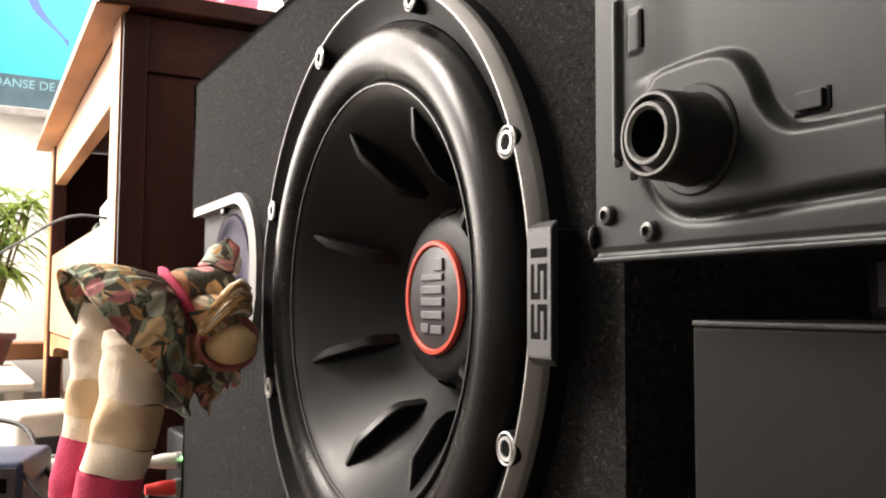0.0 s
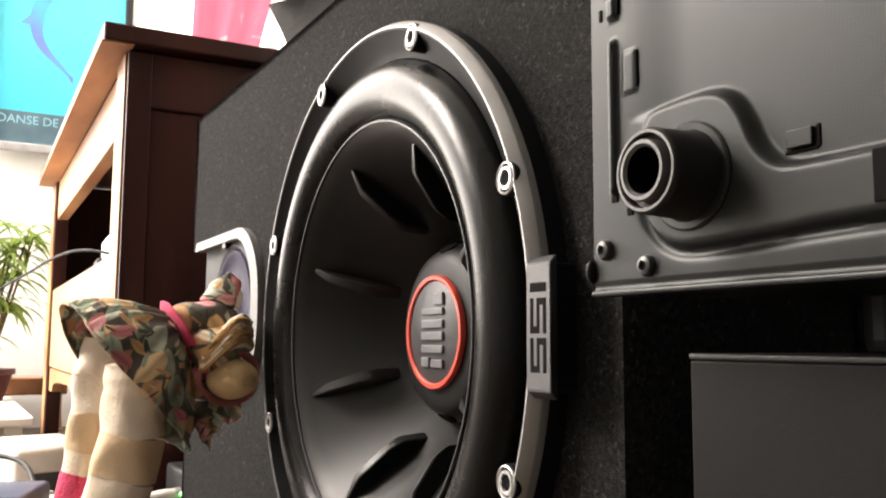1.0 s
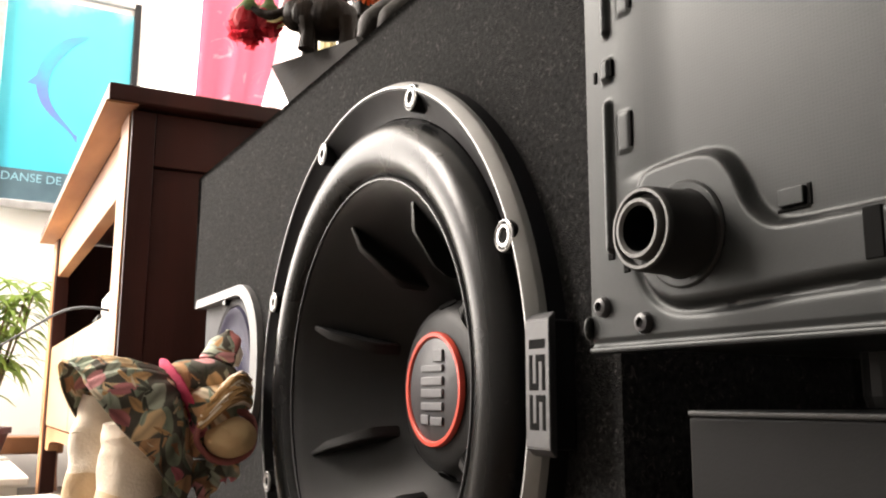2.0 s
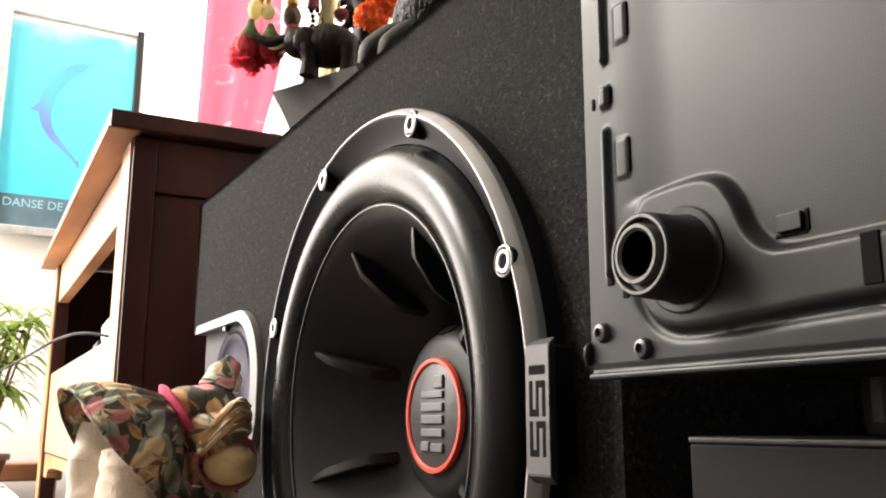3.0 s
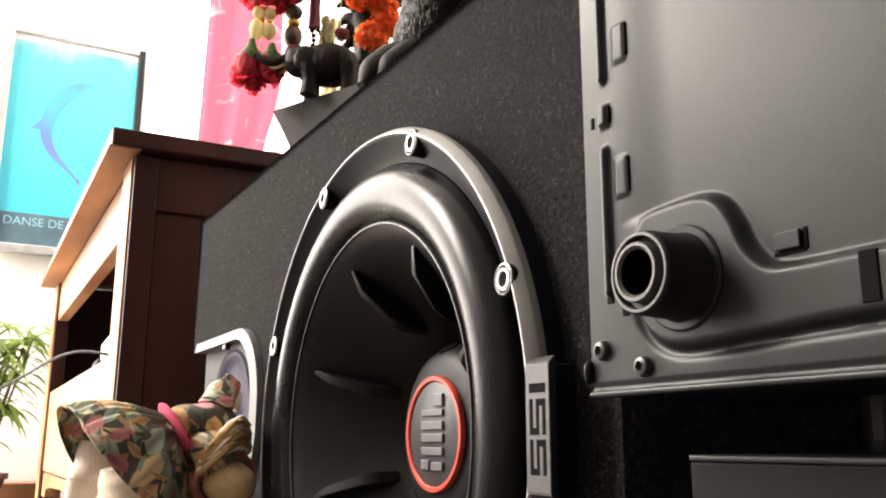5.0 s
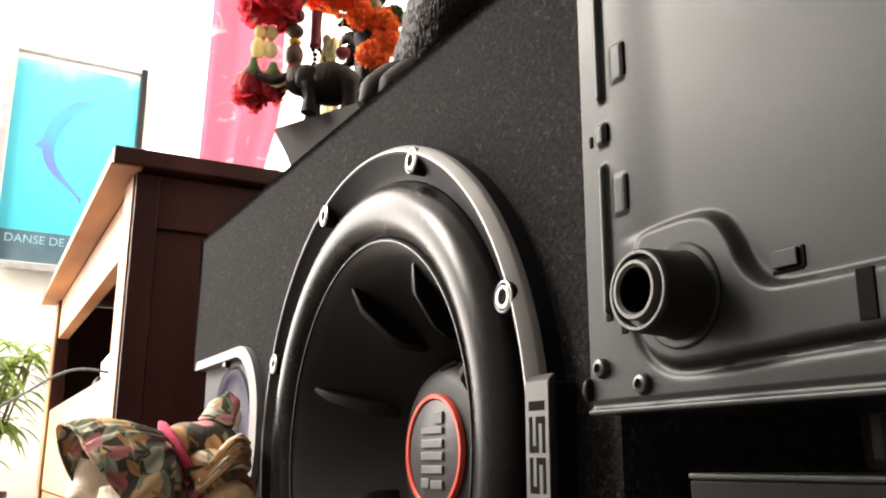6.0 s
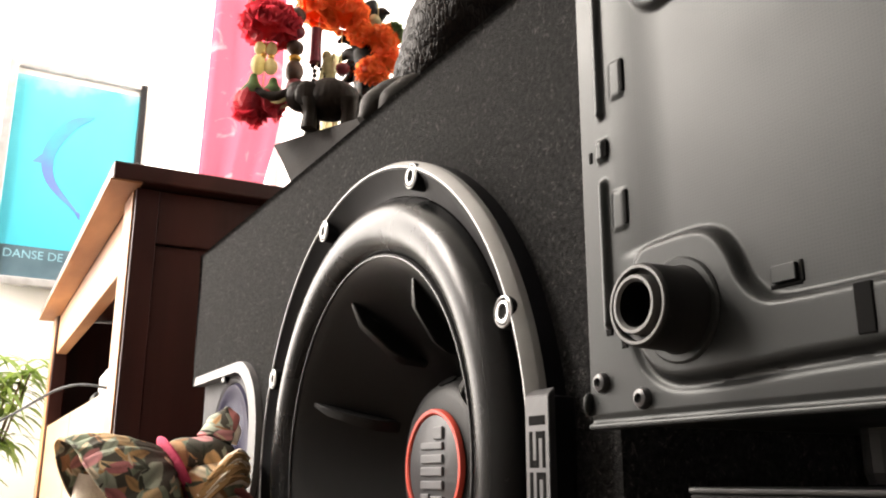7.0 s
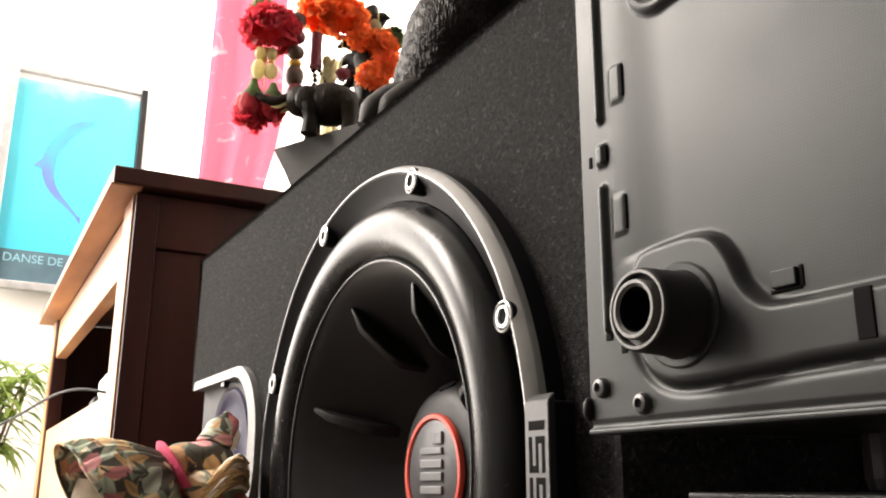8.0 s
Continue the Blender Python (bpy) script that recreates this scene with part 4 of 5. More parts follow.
brim = [at(404 + 60 * math.cos(g), 610 + 47 * math.sin(g), 0.020 - 0.007 * math.cos(g - 0.6)) for g in [6.283185 * i / 18 for i in range(19)]]
tube(brim, [(0.0030, 0.0022), (0.0044, 0.0022), (0.0030, 0.0020), (0.0040, 0.0026), (0.0030, 0.0022)], 8, bm, 4, False, 5, 0.0016)
# yarn hair pulled out over the hood
for k in range(58):
    o = k / 57 * 60 - 10
    rnd = random.uniform
    tube([at(346 + 0.55 * o + rnd(-8, 8), 584 - o * 0.9 + rnd(-6, 6), 0.029 + rnd(0, 0.004)), at(392 + 0.2 * o, 548 - o * 0.9 + rnd(-4, 4), 0.0325 - 0.0001 * o + rnd(0, 0.003)),
          at(424, 538 - o * 0.85 + rnd(-5, 5), 0.026 + rnd(0, 0.004)), at(450 + rnd(-8, 4), 545 - o * 0.7 + rnd(-6, 6), 0.014 + rnd(0, 0.004))], rnd(0.0009, 0.0017), 5, bm, 5, True, 0 if k % 4 == 1 else 6)
# pointed flap of the hood and a pale arm
tube([at(394, 470, -0.004), at(408, 440, -0.006), at(421, 404, -0.006)], [(0.0135, 0.0070), (0.0105, 0.0045), (0.0016, 0.0012)], 18, bm, 7, True, 3, 0.0030)
tube([at(420, 452, -0.002), at(428, 430, -0.004), at(424, 408, -0.005)], [(0.0050, 0.0040), (0.0062, 0.0030), (0.0012, 0.0010)], 14, bm, 6, True, 5, 0.0016)
tube([at(424, 470, -0.010), at(432, 450, -0.010), at(436, 430, -0.010)], [0.0085, 0.0085, 0.0050], 16, bm, 6, True, 0, 0.0020)
# torn frill below the hood
rows = []
for k in range(8):
    row = []
    for i in range(30):
        u = 292 + 5 * i
        low = 712 + 46 * math.exp(-((u - 376) / 16.0) ** 2) - 20 * (i / 29) + 7 * math.sin(i * 1.9)
        row.append(bm.verts.new(at(u, 655 + (low - 655) * k / 7, 0.012 + 0.005 * math.sin(i * 0.9) * k / 7)))
    rows.append(row)
for r0, r1 in zip(rows, rows[1:]):
    for i in range(29):
        bm.faces.new((r0[i], r0[i + 1], r1[i + 1], r1[i])).material_index = 3
doll = part("cloth_doll", bm, [cream, tan, pink, floral, skin, dusty, straw], None, smooth=70)
tagged(doll, "cloth doll in floral dress bent against the speaker box", "doll")

# ---- figures and offerings on top of the box ----
carved = material("carved_wood", (0.015, 0.0095, 0.0065), 0.5, 0, (0.005, 0.0033, 0.0025), 50, (1, 1, 0.35), bump=0.6, fine=260, spec=0.10)
ebony = material("ebony", (0.014, 0.0115, 0.0095), 0.6, 0, (0.008, 0.0065, 0.006), 60, bump=0.15, fine=250, spec=0.16)
bead_brown = material("bead_brown", (0.10, 0.045, 0.025), 0.4, 0, (0.04, 0.02, 0.012), 90, bump=0.1)
bead_red = material("bead_red", (0.23, 0.02, 0.035), 0.35, 0, (0.14, 0.01, 0.02), 90, bump=0.1)
rose = material("rose_red", (0.72, 0.07, 0.10), 0.6, 0, (0.55, 0.03, 0.05), 90, bump=0.2)
orange = material("marigold_orange", (0.96, 0.29, 0.075), 0.6, 0, (0.92, 0.17, 0.045), 90, bump=0.2)
calyx = material("calyx_green", (0.16, 0.24, 0.09), 0.6, 0, (0.10, 0.15, 0.05), 90, bump=0.2)
bud = material("bud_cream", (0.72, 0.66, 0.42), 0.6, 0, (0.62, 0.54, 0.30), 90, bump=0.2)
gold = material("gold_bead", (0.70, 0.42, 0.10), 0.3, 0.8, (0.55, 0.30, 0.07), 90, bump=0.05)

hide = material("scaly_hide", (0.010, 0.0064, 0.0047), 0.42, 0, (0.006, 0.0038, 0.0028), 40, (1, 1, 0.4), bump=0.0, spec=0.07)
n, l = hide.node_tree.nodes, hide.node_tree.links
sm, sv, sr, sb, sd = n.new("ShaderNodeMapping"), n.new("ShaderNodeTexVoronoi"), n.new("ShaderNodeMapRange"), n.new("ShaderNodeBump"), n.new("ShaderNodeMixRGB")
sm.inputs["Scale"].default_value, sv.feature, sv.inputs["Scale"].default_value = (1, 1, 0.30), "DISTANCE_TO_EDGE", 340
sr.inputs["From Max"].default_value, sb.inputs["Strength"].default_value, sb.inputs["Distance"].default_value = 0.16, 0.5, 0.001
sd.blend_type, sd.inputs["Fac"].default_value = "MULTIPLY", 0.75
l.new(n["Texture Coordinate"].outputs["Object"], sm.inputs["Vector"]), l.new(sm.outputs["Vector"], sv.inputs["Vector"])
l.new(sv.outputs["Distance"], sr.inputs["Value"]), l.new(sr.outputs["Result"], sb.inputs["Height"])
l.new(sb.outputs["Normal"], n["Principled BSDF"].inputs["Normal"])
l.new(n["Color Ramp"].outputs["Color"], sd.inputs["Color1"]), l.new(sr.outputs["Result"], sd.inputs["Color2"])
l.new(sd.outputs["Color"], n["Principled BSDF"].inputs["Base Color"])

tray = thing("wooden_tray", pose(-0.752, 0.335, BTOP, 0, 0, 24), "black wooden tray with flared sides on the box", "tray")
bm = bmesh.new()
base, lip = [(-0.045, -0.035), (0.055, -0.035), (0.055, 0.05), (-0.045, 0.05)], [(-0.088, -0.0445), (0.080, -0.0445), (0.080, 0.068), (-0.088, 0.068)]
rows = []
for k in range(9):
    u = k / 8
    w = u ** 1.6
    rows.append([bm.verts.new((b0[0] * (1 - w) + l0[0] * w, b0[1] * (1 - w) + l0[1] * w, 0.1155 * u)) for b0, l0 in zip(base, lip)])
for r0, r1 in zip(rows, rows[1:]):
    for i in range(4):
        bm.faces.new((r0[i], r0[(i + 1) % 4], r1[(i + 1) % 4], r1[i]))
bm.faces.new(rows[0]), bm.faces.new(rows[-1])
bmesh.ops.bevel(bm, geom=[e for e in bm.edges if len(e.link_faces) == 2 and e.calc_face_angle(0) > 0.6], offset=0.0025, segments=3, affect="EDGES")
part("tray_body", bm, ebony, tray, smooth=35)

# everything below stands in a frame turned to the walk: x across, y away, z up
VIEW = 60.77


ele = thing("elephant_figure", pose(-0.760, 0.292, BTOP + 0.1157, 0, 0, VIEW), "small dark carved wooden elephant on the tray", "figurine")
bm = blob((0.004, 0, 0.030), (0.0255, 0.018, 0.0185), rough=0.001, freq=60)
blob((-0.021, -0.002, 0.032), (0.0130, 0.0125, 0.0135), bm, 0, 0.0008, 90)
tube([(-0.030, -0.003, 0.033), (-0.040, -0.004, 0.031), (-0.050, -0.004, 0.033), (-0.058, -0.004, 0.0375)], [0.0062, 0.0048, 0.0036, 0.0024], 12, bm, 5)
for ex, ey in ((-0.014, -0.0135), (-0.014, 0.0125)):
    blob((ex, ey, 0.030), (0.0105, 0.0025, 0.0120), bm, 0, 0.0008, 120, 2)
for lx, ly, ln in ((-0.012, -0.009, 0.026), (-0.012, 0.009, 0.026), (0.020, -0.009, 0.026), (0.020, 0.009, 0.026)):
    tube([(lx, ly, 0.0), (lx + 0.001, ly, ln * 0.5), (lx, ly, ln)], [0.0068, 0.0060, 0.0085], 12, bm, 4)
tube([(0.029, 0, 0.034), (0.033, 0, 0.024), (0.033, 0, 0.014)], [0.002, 0.0014, 0.0018], 8, bm, 4)
bmesh.ops.scale(bm, vec=(1.18, 1.18, 1.18), verts=bm.verts)
part("body", bm, carved, ele, smooth=70)
for ty in (-0.0075, 0.0055):
    part("tusk", tube([(-0.036, ty, 0.034), (-0.045, ty, 0.0295), (-0.053, ty, 0.030)], [0.0021, 0.0017, 0.0005], 8), bud, ele, "pale tusk", smooth=60)

# big carved animal at the front edge of the box
beast = thing("carved_animal", pose(-0.484, 0.2455, BTOP, 0, 0, VIEW), "large dark carved wooden animal figure with scaly hide", "statue")
trunk_line = [(0.010, 0.004, 0.012), (0.020, 0.004, 0.050), (0.036, 0.004, 0.085), (0.062, 0.006, 0.120), (0.090, 0.010, 0.160), (0.100, 0.012, 0.22), (0.080, 0.010, 0.29), (0.030, 0.0, 0.33)]
bm = tube(trunk_line, [0.020, 0.031, 0.038, 0.046, 0.052, 0.048, 0.034, 0.020], 72, None, 16, True)
for v in bm.verts:
    a = math.atan2(v.co.y - 0.005, v.co.x - 0.03 - 0.35 * v.co.z)
    row = math.floor(v.co.z / 0.0048)
    s = math.sin(a * 24 + (row % 2) * math.pi)
    v.co += Vector((math.cos(a), math.sin(a), 0)) * (0.0007 * (1 if s > 0 else -0.6) * (0.4 + (v.co.z / 0.0048) % 1))
for lx, ly in ((0.095, 0.05), (0.060, 0.055)):
    tube([(lx, ly, 0.010), (lx + 0.004, ly - 0.012, 0.05), (lx + 0.012, ly - 0.03, 0.11)], [0.018, 0.020, 0.030], 20, bm, 6)
tube([(0.020, 0.010, 0.305), (-0.04, 0.02, 0.330), (-0.13, 0.05, 0.330), (-0.24, 0.09, 0.335), (-0.40, 0.09, 0.338)], [0.020, 0.014, 0.010, 0.008, 0.006], 14, bm, 6)
part("body", bm, hide, beast, smooth=50)
for toe, (tx, ty) in enumerate(((-0.016, -0.020), (-0.004, -0.026), (0.010, -0.027))):
    bm = tube([(tx + 0.018, ty + 0.022, 0.036), (tx + 0.008, ty + 0.010, 0.030), (tx - 0.004, ty - 0.001, 0.018), (tx - 0.012, ty - 0.004, 0.0060)], [0.013, 0.0130, 0.0110, 0.0050], 16, None, 6)
    part("claw", bm, ebony, beast, smooth=70)


for pm in (rose, orange, calyx, bud):
    n, l = pm.node_tree.nodes, pm.node_tree.links
    tl, mx = n.new("ShaderNodeBsdfTranslucent"), n.new("ShaderNodeMixShader")
    mx.inputs["Fac"].default_value = 0.6
    l.new(n["Color Ramp"].outputs["Color"], tl.inputs["Color"])
    l.new(n["Principled BSDF"].outputs["BSDF"], mx.inputs[1]), l.new(tl.outputs["BSDF"], mx.inputs[2])
    l.new(mx.outputs["Shader"], n["Material Output"].inputs["Surface"])


def petals(bm, at, rx, rz, count, size, mat=0, seed=1):
    """A ruffled flower head: many small curled petals over a lump."""
    rng = random.Random(seed)
    blob(at, (rx * 0.75, rx * 0.75, rz * 0.75), bm, mat, 0.001, 120, 2)
    for _ in range(count):
        u, a = rng.uniform(-0.9, 0.95), rng.uniform(0, 6.283)
        s = math.sqrt(1 - u * u)
        d = Vector((s * math.cos(a), s * math.sin(a), u))
        c = Vector(at) + Vector((d.x * rx, d.y * rx, d.z * rz)) * 0.92
        t1 = d.orthogonal().normalized()
        t1.rotate(Matrix.Rotation(rng.uniform(0, 6.28), 3, d))
        t2 = d.cross(t1)
        w = size * rng.uniform(0.7, 1.2)
        vs = []
        for j in range(5):
            g = 6.283 * j / 5
            vs.append(bm.verts.new(c + (t1 * math.cos(g) + t2 * math.sin(g)) * w + d * (w * (0.25 + 0.45 * math.sin(g * 2 + 1)))))
        top = bm.verts.new(c - d * w * 0.35)
        for j in range(5):
            f = bm.faces.new((vs[j], vs[(j + 1) % 5], top))
            f.material_index = mat
    return bm


def garland(name, at, label, pieces, strings):
    g = thing(name, pose(*at, 0, 0, VIEW), label, "garland", "flower garlands")
    for pts in strings:
        part("string", tube(pts, 0.0006, 6), bud, g)
    for k, (kind, x, z, rx, rz, mat) in enumerate(pieces):
        if kind == "flower":
            part("flower", petals(bmesh.new(), (x, 0, z), rx, rz, 120, rx * 0.32, 0, k + 3), mat, g, smooth=80)
        elif kind == "rose":
            bm = petals(bmesh.new(), (x, 0, z - rz * 0.2), rx * 0.85, rz * 0.7, 26, rx * 0.45, 0, k + 11)
            for j in range(6):
                a = j * 1.047 + 0.3
                blob((x + rx * 0.45 * math.cos(a), rx * 0.45 * math.sin(a), z + rz * 0.15), (rx * 0.55, rx * 0.55, rz * 0.75), bm, 0, 0.0012, 150, 2)
            part("rose", bm, mat, g)
        elif kind == "calyx":
            part("calyx", lathe([(0.0, rz), (rx * 0.25, rz * 0.95), (rx * 0.45, rz * 0.3), (rx, -rz * 0.4), (rx * 1.05, -rz * 0.8), (rx * 0.7, -rz)], 16, m=Matrix.Translation((x, 0, z))), mat, g, smooth=60)
        elif kind == "tassel":
            part("tassel", lathe([(0.0, rz), (rx, rz * 0.98), (rx * 0.9, rz * 0.2), (rx * 1.05, -rz), (0, -rz * 0.98)], 12, m=Matrix.Translation((x, 0, z))), mat, g, smooth=40)
        else:
            part("bead", blob((x, 0, z), (rx, rx, rz), None, 0, 0.0005, 150, 2), mat, g, smooth=80)
    return g


KX, KZ, K = 1 / 1797.0, 1 / 1656.0, 1 / 1740.0      # metres to one unit of the layout below, across, up and in size


def lay(rows, x0, z0):
    return [(kind, (x - x0) * KX, (z0 - z) * KZ, rx * K, rz * K, mat) for kind, x, z, rx, rz, mat in rows]


def hang(name, x, y_off, label, rows):
    """A garland whose string runs up to the carved arm above."""
    ax, ay = math.cos(radians(VIEW)), math.sin(radians(VIEW))
    dx = (x - 575) * KX
    at = (-0.760 + dx * ax - y_off * ay, 0.292 + dx * ay + y_off * ax, BTOP)
    z0 = 110 + 0.1545 / KZ
    return garland(name, at, label, lay(rows, x, z0), [[(0, 0, (z0 - max(r[2] for r in rows)) * KZ), (0.0005, 0, 0.25), (0, 0, 0.336)]])


hang("flower_garland", 458, 0.010, "hanging garland of red roses with cream buds", [
    ("flower", 448, -68, 18, 22, calyx), ("flower", 465, -30, 50, 38, rose), ("bead", 448, 14, 10, 14, bud), ("bead", 470, 16, 10, 14, bud), ("bead", 456, 27, 6, 6, gold), ("bead", 470, 29, 6, 6, gold),
    ("bead", 447, 44, 13, 20, bud), ("bead", 470, 48, 12, 16, bud), ("calyx", 440, 84, 22, 24, calyx), ("calyx", 476, 88, 22, 20, calyx),
    ("rose", 436, 122, 28, 38, rose), ("rose", 474, 118, 26, 32, rose)])
hang("bead_garland", 513, 0.016, "hanging string of brown and red beads", [
    ("bead", 512, -52, 16, 18, bead_brown), ("bead", 514, -22, 14, 14, bead_red), ("bead", 511, 8, 16, 14, bead_brown), ("bead", 511, 28, 12, 8, gold), ("bead", 511, 52, 17, 22, bead_brown), ("bead", 515, 82, 19, 17, bead_red)])
hang("bead_garland", 549, 0.030, "hanging red tassel with strings of small black beads", [
    ("tassel", 545, -8, 11, 34, bead_red)] + [("bead", 541 + 4 * math.sin(k * 0.8), 30 + 9 * k, 4.5, 4.5, ebony) for k in range(6)] + [("bead", 553 + 4 * k, 30 + 7 * k, 4, 4, ebony) for k in range(6)] + [("bead", 566 + 2 * k, 12 + 10 * k, 9, 11, bud) for k in range(5)])
hang("flower_garland", 592, 0.034, "hanging garland of bright orange marigolds", [
    ("flower", 552, -84, 42, 32, orange), ("flower", 598, -74, 40, 36, orange), ("flower", 626, -40, 24, 28, orange), ("bead", 596, 32, 14, 12, bead_red)])
hang("flower_garland", 658, 0.045, "hanging orange marigolds with green and cream buds", [
    ("bead", 652, -66, 13, 18, bud), ("flower", 690, -46, 18, 22, calyx), ("flower", 668, -30, 30, 32, orange), ("flower", 650, 30, 30, 26, orange), ("flower", 676, 2, 26, 28, orange)])

# dark glossy figure half hidden behind the garlands
fig = thing("dark_figure", pose(-0.795, 0.352, BTOP, 0, 0, VIEW), "glossy black carved figure behind the garlands", "figurine")
bm = tube([(0.0, 0, 0.0), (0.004, 0, 0.09), (-0.004, 0, 0.17), (0.006, 0, 0.23), (-0.002, 0, 0.29)], [0.026, 0.016, 0.014, 0.022, 0.012], 24, None, 8, True, 0, 0.006)
for k in range(7):
    a = 0.9 * k
    tube([(0, 0, 0.18 + 0.014 * k), (0.022 * math.cos(a), 0.01 * math.sin(a), 0.192 + 0.014 * k), (0.036 * math.cos(a), 0.016 * math.sin(a), 0.178 + 0.016 * k)], [0.010, 0.007, 0.002], 10, bm, 5)
part("body", bm, ebony, fig, smooth=60)
gloss_black = material("gloss_black", (0.006, 0.0055, 0.005), 0.22, 0, (0.004, 0.004, 0.004), 60, bump=0.2, fine=200)
strand = thing("glossy_carving", pose(-0.760 + 25 * KX * math.cos(radians(VIEW)) - 0.075 * math.sin(radians(VIEW)), 0.292 + 25 * KX * math.sin(radians(VIEW)) + 0.075 * math.cos(radians(VIEW)), BTOP, 0, 0, VIEW), "glossy black carved figure with twisted limbs on the box", "figurine")
ZT = 110 + 0.1545 / KZ


def carve(*pts):
    return [((x - 600) * KX, y, (ZT - z) * KZ) for x, z, y in pts]


part("base", lathe([(0.0, 0.0), (0.030, 0.0), (0.032, 0.008), (0.020, 0.020), (0.010, 0.06), (0.008, 0.10)], 28, m=Matrix.Translation(carve((665, ZT, 0))[0])), gloss_black, strand, smooth=50)
for pts, rad in ((((668, 125, 0), (664, 80, 0.004), (655, 30, 0), (640, -30, 0), (600, -80, 0)), [0.012, 0.015, 0.014, 0.012, 0.010]),
                 (((640, -30, 0), (615, -4, -0.006), (590, 10, -0.008), (574, -6, -0.006)), [0.011, 0.010, 0.007, 0.004]),
                 (((622, -10, 0), (606, 18, -0.008), (588, 34, -0.008)), [0.008, 0.007, 0.003]),
                 (((655, 20, 0), (645, 60, -0.010), (634, 96, -0.006)), [0.008, 0.007, 0.003])):
    part("limb", tube(carve(*pts), rad, 16, None, 6, True, 0, 0.003), gloss_black, strand, smooth=60)
bm = bmesh.new()
rows = []
for k in range(12):
    z = 0.128 + 0.008 * k
    rows.append([bm.verts.new((-0.046 + 0.0022 * i + 0.003 * math.sin(k * 0.7), -0.030 + 0.004 * math.sin(i * 1.6 + k * 0.3), z)) for i in range(9)])
for a, c in zip(rows, rows[1:]):
    for i in range(8):
        bm.faces.new((a[i], a[i + 1], c[i + 1], c[i]))
part("lace_scarf", bm, bud, fig, "cream lace scarf", smooth=80)

# ---- plant, stool and floor clutter by the cabinet ----
leaf = material("leaf_green", (0.22, 0.32, 0.07), 0.5, 0, (0.15, 0.22, 0.05), 30, bump=0.1)
lfn, lfl = leaf.node_tree.nodes, leaf.node_tree.links
tl, mx = lfn.new("ShaderNodeBsdfTranslucent"), lfn.new("ShaderNodeMixShader")
mx.inputs["Fac"].default_value = 0.5
lfl.new(lfn["Color Ramp"].outputs["Color"], tl.inputs["Color"])
lfl.new(lfn["Principled BSDF"].outputs["BSDF"], mx.inputs[1]), lfl.new(tl.outputs["BSDF"], mx.inputs[2])
lfl.new(mx.outputs["Shader"], lfn["Material Output"].inputs["Surface"])
stem = material("stem_brown", (0.20, 0.14, 0.08), 0.8, 0, (0.12, 0.08, 0.045), 60, bump=0.4)
terracotta = material("pot_red", (0.10, 0.022, 0.018), 0.5, 0, (0.07, 0.015, 0.012), 40, bump=0.1)
stool = thing("wooden_stool", (-2.325, 0.17, 0.0), "low orange-brown wooden stool on the floor", "stool")
part("seat", block((-0.05, -0.13, 0.085), (0.05, 0.09, 0.125), 0.004), warm_wood, stool)
for sx in (-0.035, 0.035):
    for sy in (-0.11, 0.07):
        part("leg", tube([(sx * 1.1, sy * 1.05, 0.0), (sx, sy, 0.045), (sx * 0.95, sy, 0.086)], 0.010, 10), warm_wood, stool)
# white slab on legs, added in place of the glaring sunlit floor
sunlit_white = material("sunlit_white", (0.78, 0.76, 0.72), 0.6, 0, (0.70, 0.68, 0.64), 12, bump=0.05)
low = thing("sunlit_floor_slab", (-1.96, 0.0, 0.0), "added white slab on legs standing for the sunlit floor under the plant", "table")
part("white_slab", block((-0.30, -0.30, 0.066), (0.30, 0.14, 0.082), 0.004), sunlit_white, low)
for sx in (-0.27, 0.27):
    for sy in (-0.27, 0.11):
        part("leg", block((sx - 0.014, sy - 0.014, 0.0), (sx + 0.014, sy + 0.014, 0.0655), 0.002), sunlit_white, low)
plant = thing("potted_plant", (-2.16, 0.070, 0.0822), "green leafy plant with thin stems in a dark red pot", "plant")
part("pot", lathe([(0.0, 0.0), (0.040, 0.0), (0.055, 0.055), (0.060, 0.056), (0.060, 0.068), (0.054, 0.068), (0.050, 0.058), (0.0, 0.056)], 32, m=Matrix.Diagonal((1.15, 1.15, 1.0, 1))), terracotta, plant, smooth=40)
rng = random.Random(5)
bm = bmesh.new()
tips = []
for k in range(11):
    a = k * 0.57 + 0.3
    top = Vector((0.05 * math.cos(a), 0.075 * math.sin(a) + 0.015, 0.22 + 0.17 * rng.random()))
    tube([(0.01 * math.cos(a), 0.01 * math.sin(a), 0.055), (0.02 * math.cos(a), 0.03 * math.sin(a), 0.13), top], [0.004, 0.003, 0.0018], 8, bm, 5)
    tips += [top * f for f in (0.55, 0.75, 0.9, 1.0)]
part("stems", bm, stem, plant)
bm = bmesh.new()
for t in tips:
    for _ in range(6):
        a, d = rng.uniform(0, 6.28), rng.uniform(0.3, 0.9)
        way = Vector((math.cos(a), math.sin(a), d)).normalized()
        ln, wd_ = rng.uniform(0.09, 0.16), rng.uniform(0.004, 0.009)
        s = way.cross(Vector((0, 0, 1))).normalized()
        prev = None
        for j in range(6):
            u = j / 5
            q = t + way * (ln * u) - Vector((0, 0, 1)) * (ln * 0.7 * u * u)
            w = wd_ * math.sin(math.pi * (0.12 + 0.88 * u)) + 0.0004
            cur = (bm.verts.new(q + s * w), bm.verts.new(q - s * w * 0.98 + Vector((0, 0, 0.001))))
            if prev:
                bm.faces.new((prev[0], prev[1], cur[1], cur[0]))
            prev = cur
tagged(part("leaves", bm, leaf, plant, "narrow drooping green leaves"), kind="stuff")

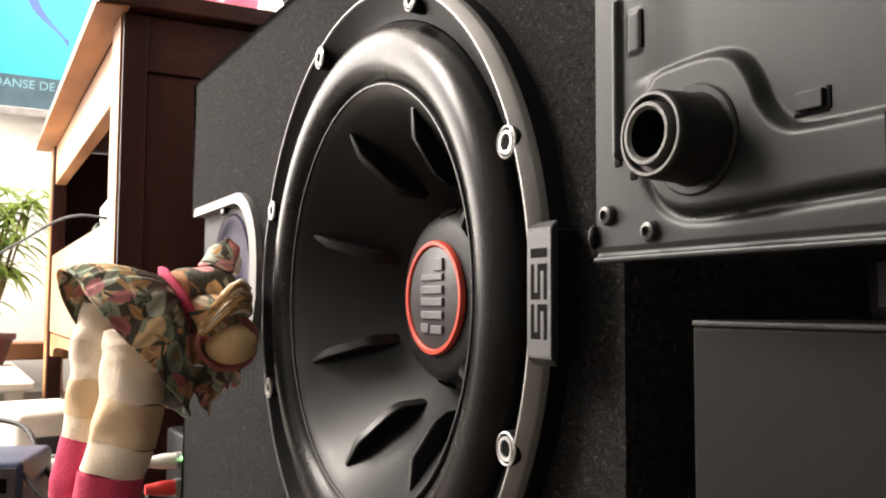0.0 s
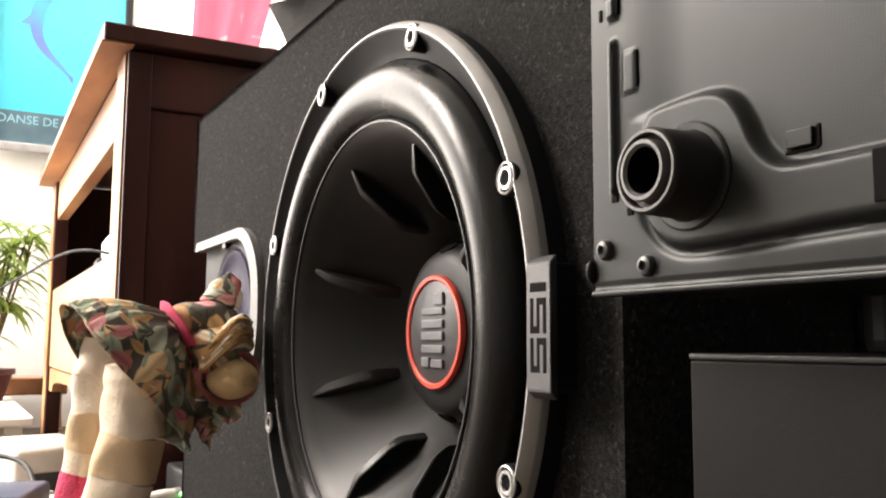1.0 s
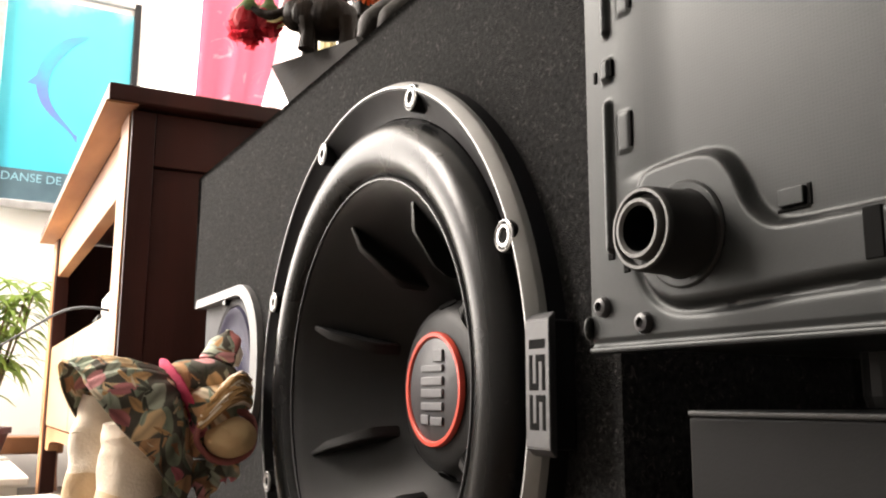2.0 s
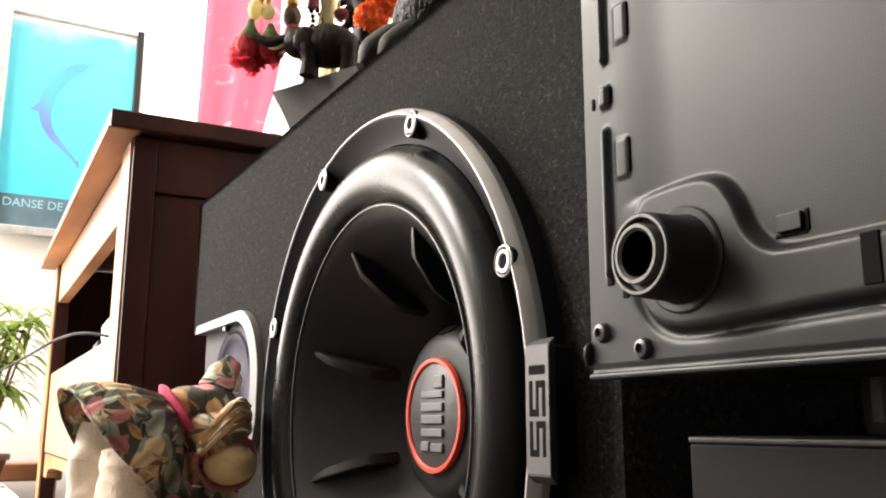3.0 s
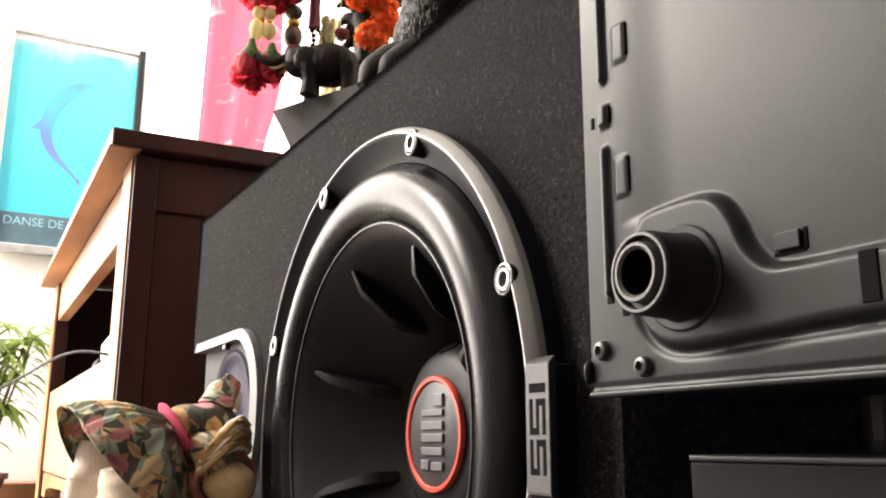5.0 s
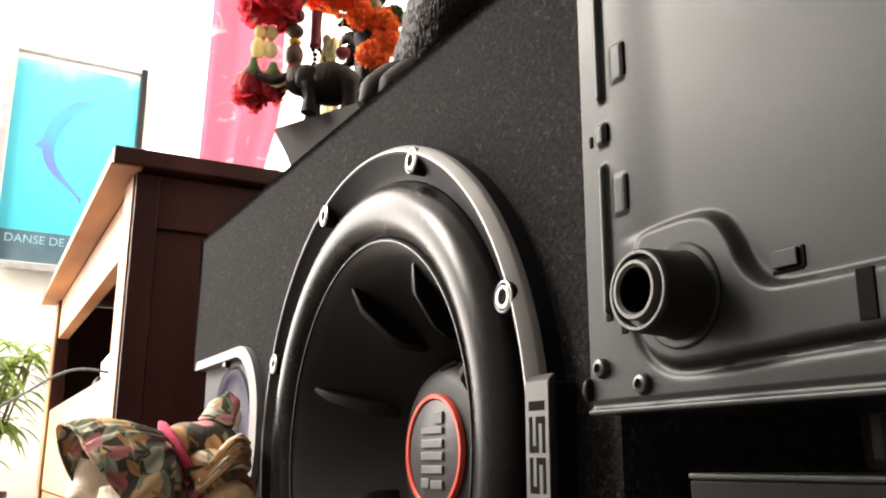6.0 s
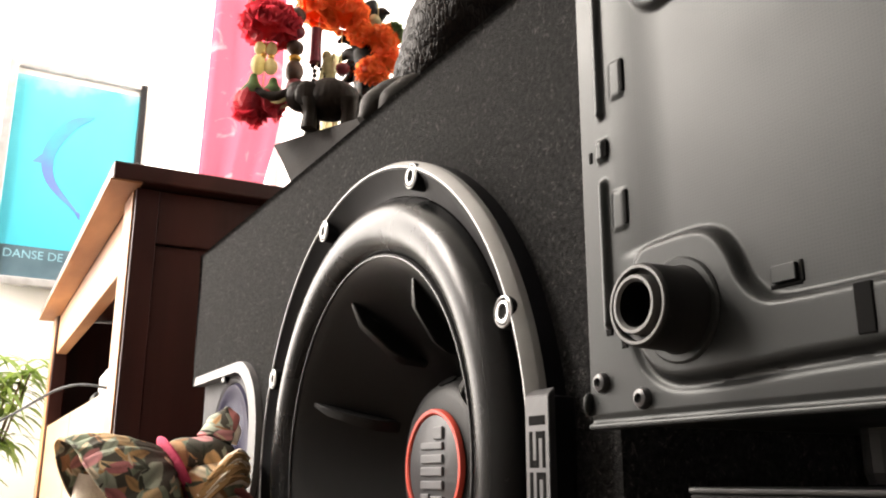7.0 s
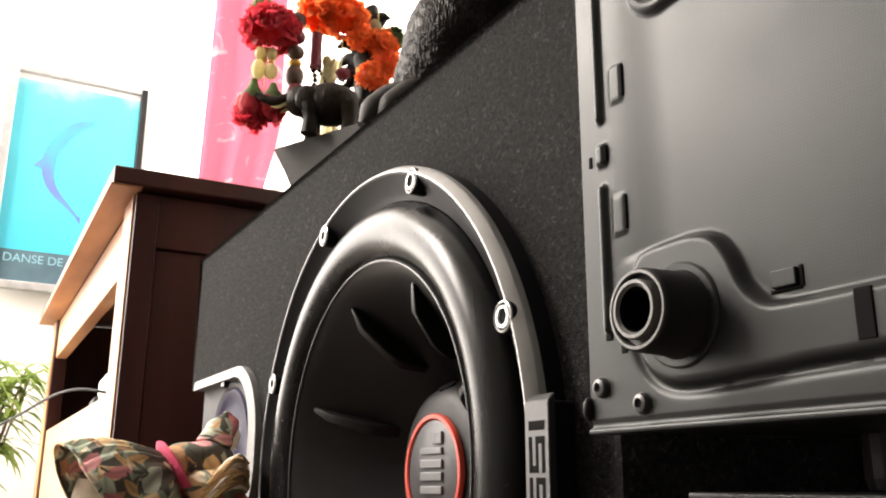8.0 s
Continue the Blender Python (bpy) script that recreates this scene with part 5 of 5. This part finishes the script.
navy = material("navy_plastic", (0.02, 0.035, 0.09), 0.4, 0, (0.015, 0.025, 0.06), 30, bump=0.04)
red_plastic = material("red_plastic", (0.55, 0.03, 0.03), 0.4, bump=0.02)
rt = thing("network_router", pose(-1.32, 0.120, 0.0, 0, 0, 12), "off-white plastic router lying on the floor", "router")
part("housing", block((-0.08, -0.055, 0.0), (0.08, 0.055, 0.078), 0.012, 4), white_plastic, rt, smooth=40)
part("label_panel", block((0.0805, -0.03, 0.015), (0.0815, 0.03, 0.045)), plate_grey, rt)
sw = thing("network_switch", pose(-1.03, 0.050, 0.0, 0, 0, -20), "dark blue and grey network box on the floor", "electronics")
part("housing", block((-0.055, -0.045, 0.0), (0.055, 0.045, 0.060), 0.006, 3), navy, sw, smooth=40)
part("front_panel", block((0.0555, -0.040, 0.006), (0.0570, 0.040, 0.054), 0.0005), plate_grey, sw, "grey front panel")
for py in (-0.028, 0.0, 0.026):
    part("port", block((0.0571, py - 0.006, 0.030), (0.0576, py + 0.006, 0.044)), dark_hole, sw)
pw = thing("power_strip", pose(-1.16, 0.150, 0.0, 0, 0, 70), "white power strip lying on the floor", "power strip")
part("body", block((-0.09, -0.022, 0.0), (0.09, 0.022, 0.030), 0.005, 3), white_plastic, pw, smooth=40)
for k in range(4):
    part("outlet", lathe([(0.015, 0.030), (0.015, 0.0306), (0.012, 0.0306), (0.011, 0.0301), (0, 0.0301)], 20, m=Matrix.Translation((-0.064 + 0.043 * k, 0, 0))), plate_grey, pw)
amp = thing("audio_amplifier", pose(-0.93, 0.235, 0.0, 0, 0, 0), "small black amplifier with plugs on the floor", "amplifier")
part("housing", block((-0.035, -0.025, 0.0), (0.045, 0.09, 0.085), 0.004, 3), black_plastic, amp, smooth=40)
for z, mat in ((0.060, white_plastic), (0.034, red_plastic)):
    pg = part("plug", tube([(0.030, -0.026, z), (0.030, -0.040, z), (0.030, -0.058, z)], [0.0075, 0.0075, 0.005], 14), mat, amp, smooth=50)
    part("plug_collar", lathe([(0.0085, 0.0), (0.0085, 0.006), (0.0, 0.006)], 16, m=Matrix.Translation((0.030, -0.0245, z)) @ FRONT), chrome, pg)
led = bpy.data.materials.new("green_led")
led.use_nodes = True
led.node_tree.nodes["Principled BSDF"].inputs["Emission Color"].default_value = (0.1, 1.0, 0.15, 1)
led.node_tree.nodes["Principled BSDF"].inputs["Emission Strength"].default_value = 4
part("indicator_light", blob((0.043, -0.0262, 0.064), (0.0022, 0.0018, 0.0022), sub=2), led, amp, "small green lamp")
for pts, r, mat, label in (([(-0.976, 0.030, 0.037), (-0.955, 0.024, 0.037), (-0.945, 0.024, 0.020), (-0.945, 0.030, 0.003), (-0.99, -0.02, 0.0035)], 0.0028, red_plastic, "red network cable on the floor"),
                           ([(-1.36, 0.03, 0.004), (-1.25, -0.005, 0.07), (-1.14, 0.08, 0.075), (-1.05, 0.10, 0.04), (-0.98, 0.13, 0.003)], 0.0030, black_plastic, "black cable crossing the floor clutter"),
                           ([(-1.20, 0.22, 0.316), (-1.32, 0.15, 0.335), (-1.60, 0.100, 0.312), (-1.72, 0.030, 0.270), (-1.62, -0.22, 0.130), (-1.55, -0.36, 0.004)], 0.0021, gasket_black, "black cable hanging out of the cabinet"),
                           ([(-1.08, 0.08, 0.003), (-0.99, 0.07, 0.05), (-0.94, 0.10, 0.02), (-0.92, 0.16, 0.0035), (-0.93, 0.195, 0.030)], 0.0025, black_plastic, "thin black cable on the floor"),
                           ([(-1.20, 0.10, 0.003), (-1.10, 0.02, 0.003), (-0.97, 0.03, 0.003), (-0.93, 0.09, 0.003)], 0.0025, white_plastic, "thin white cable lying on the floor")):
    cb = thing("cable", (0, 0, 0), label, "cable", "loose cables")
    part("wire", tube(pts, r, 8, None, 8), mat, cb, smooth=70)
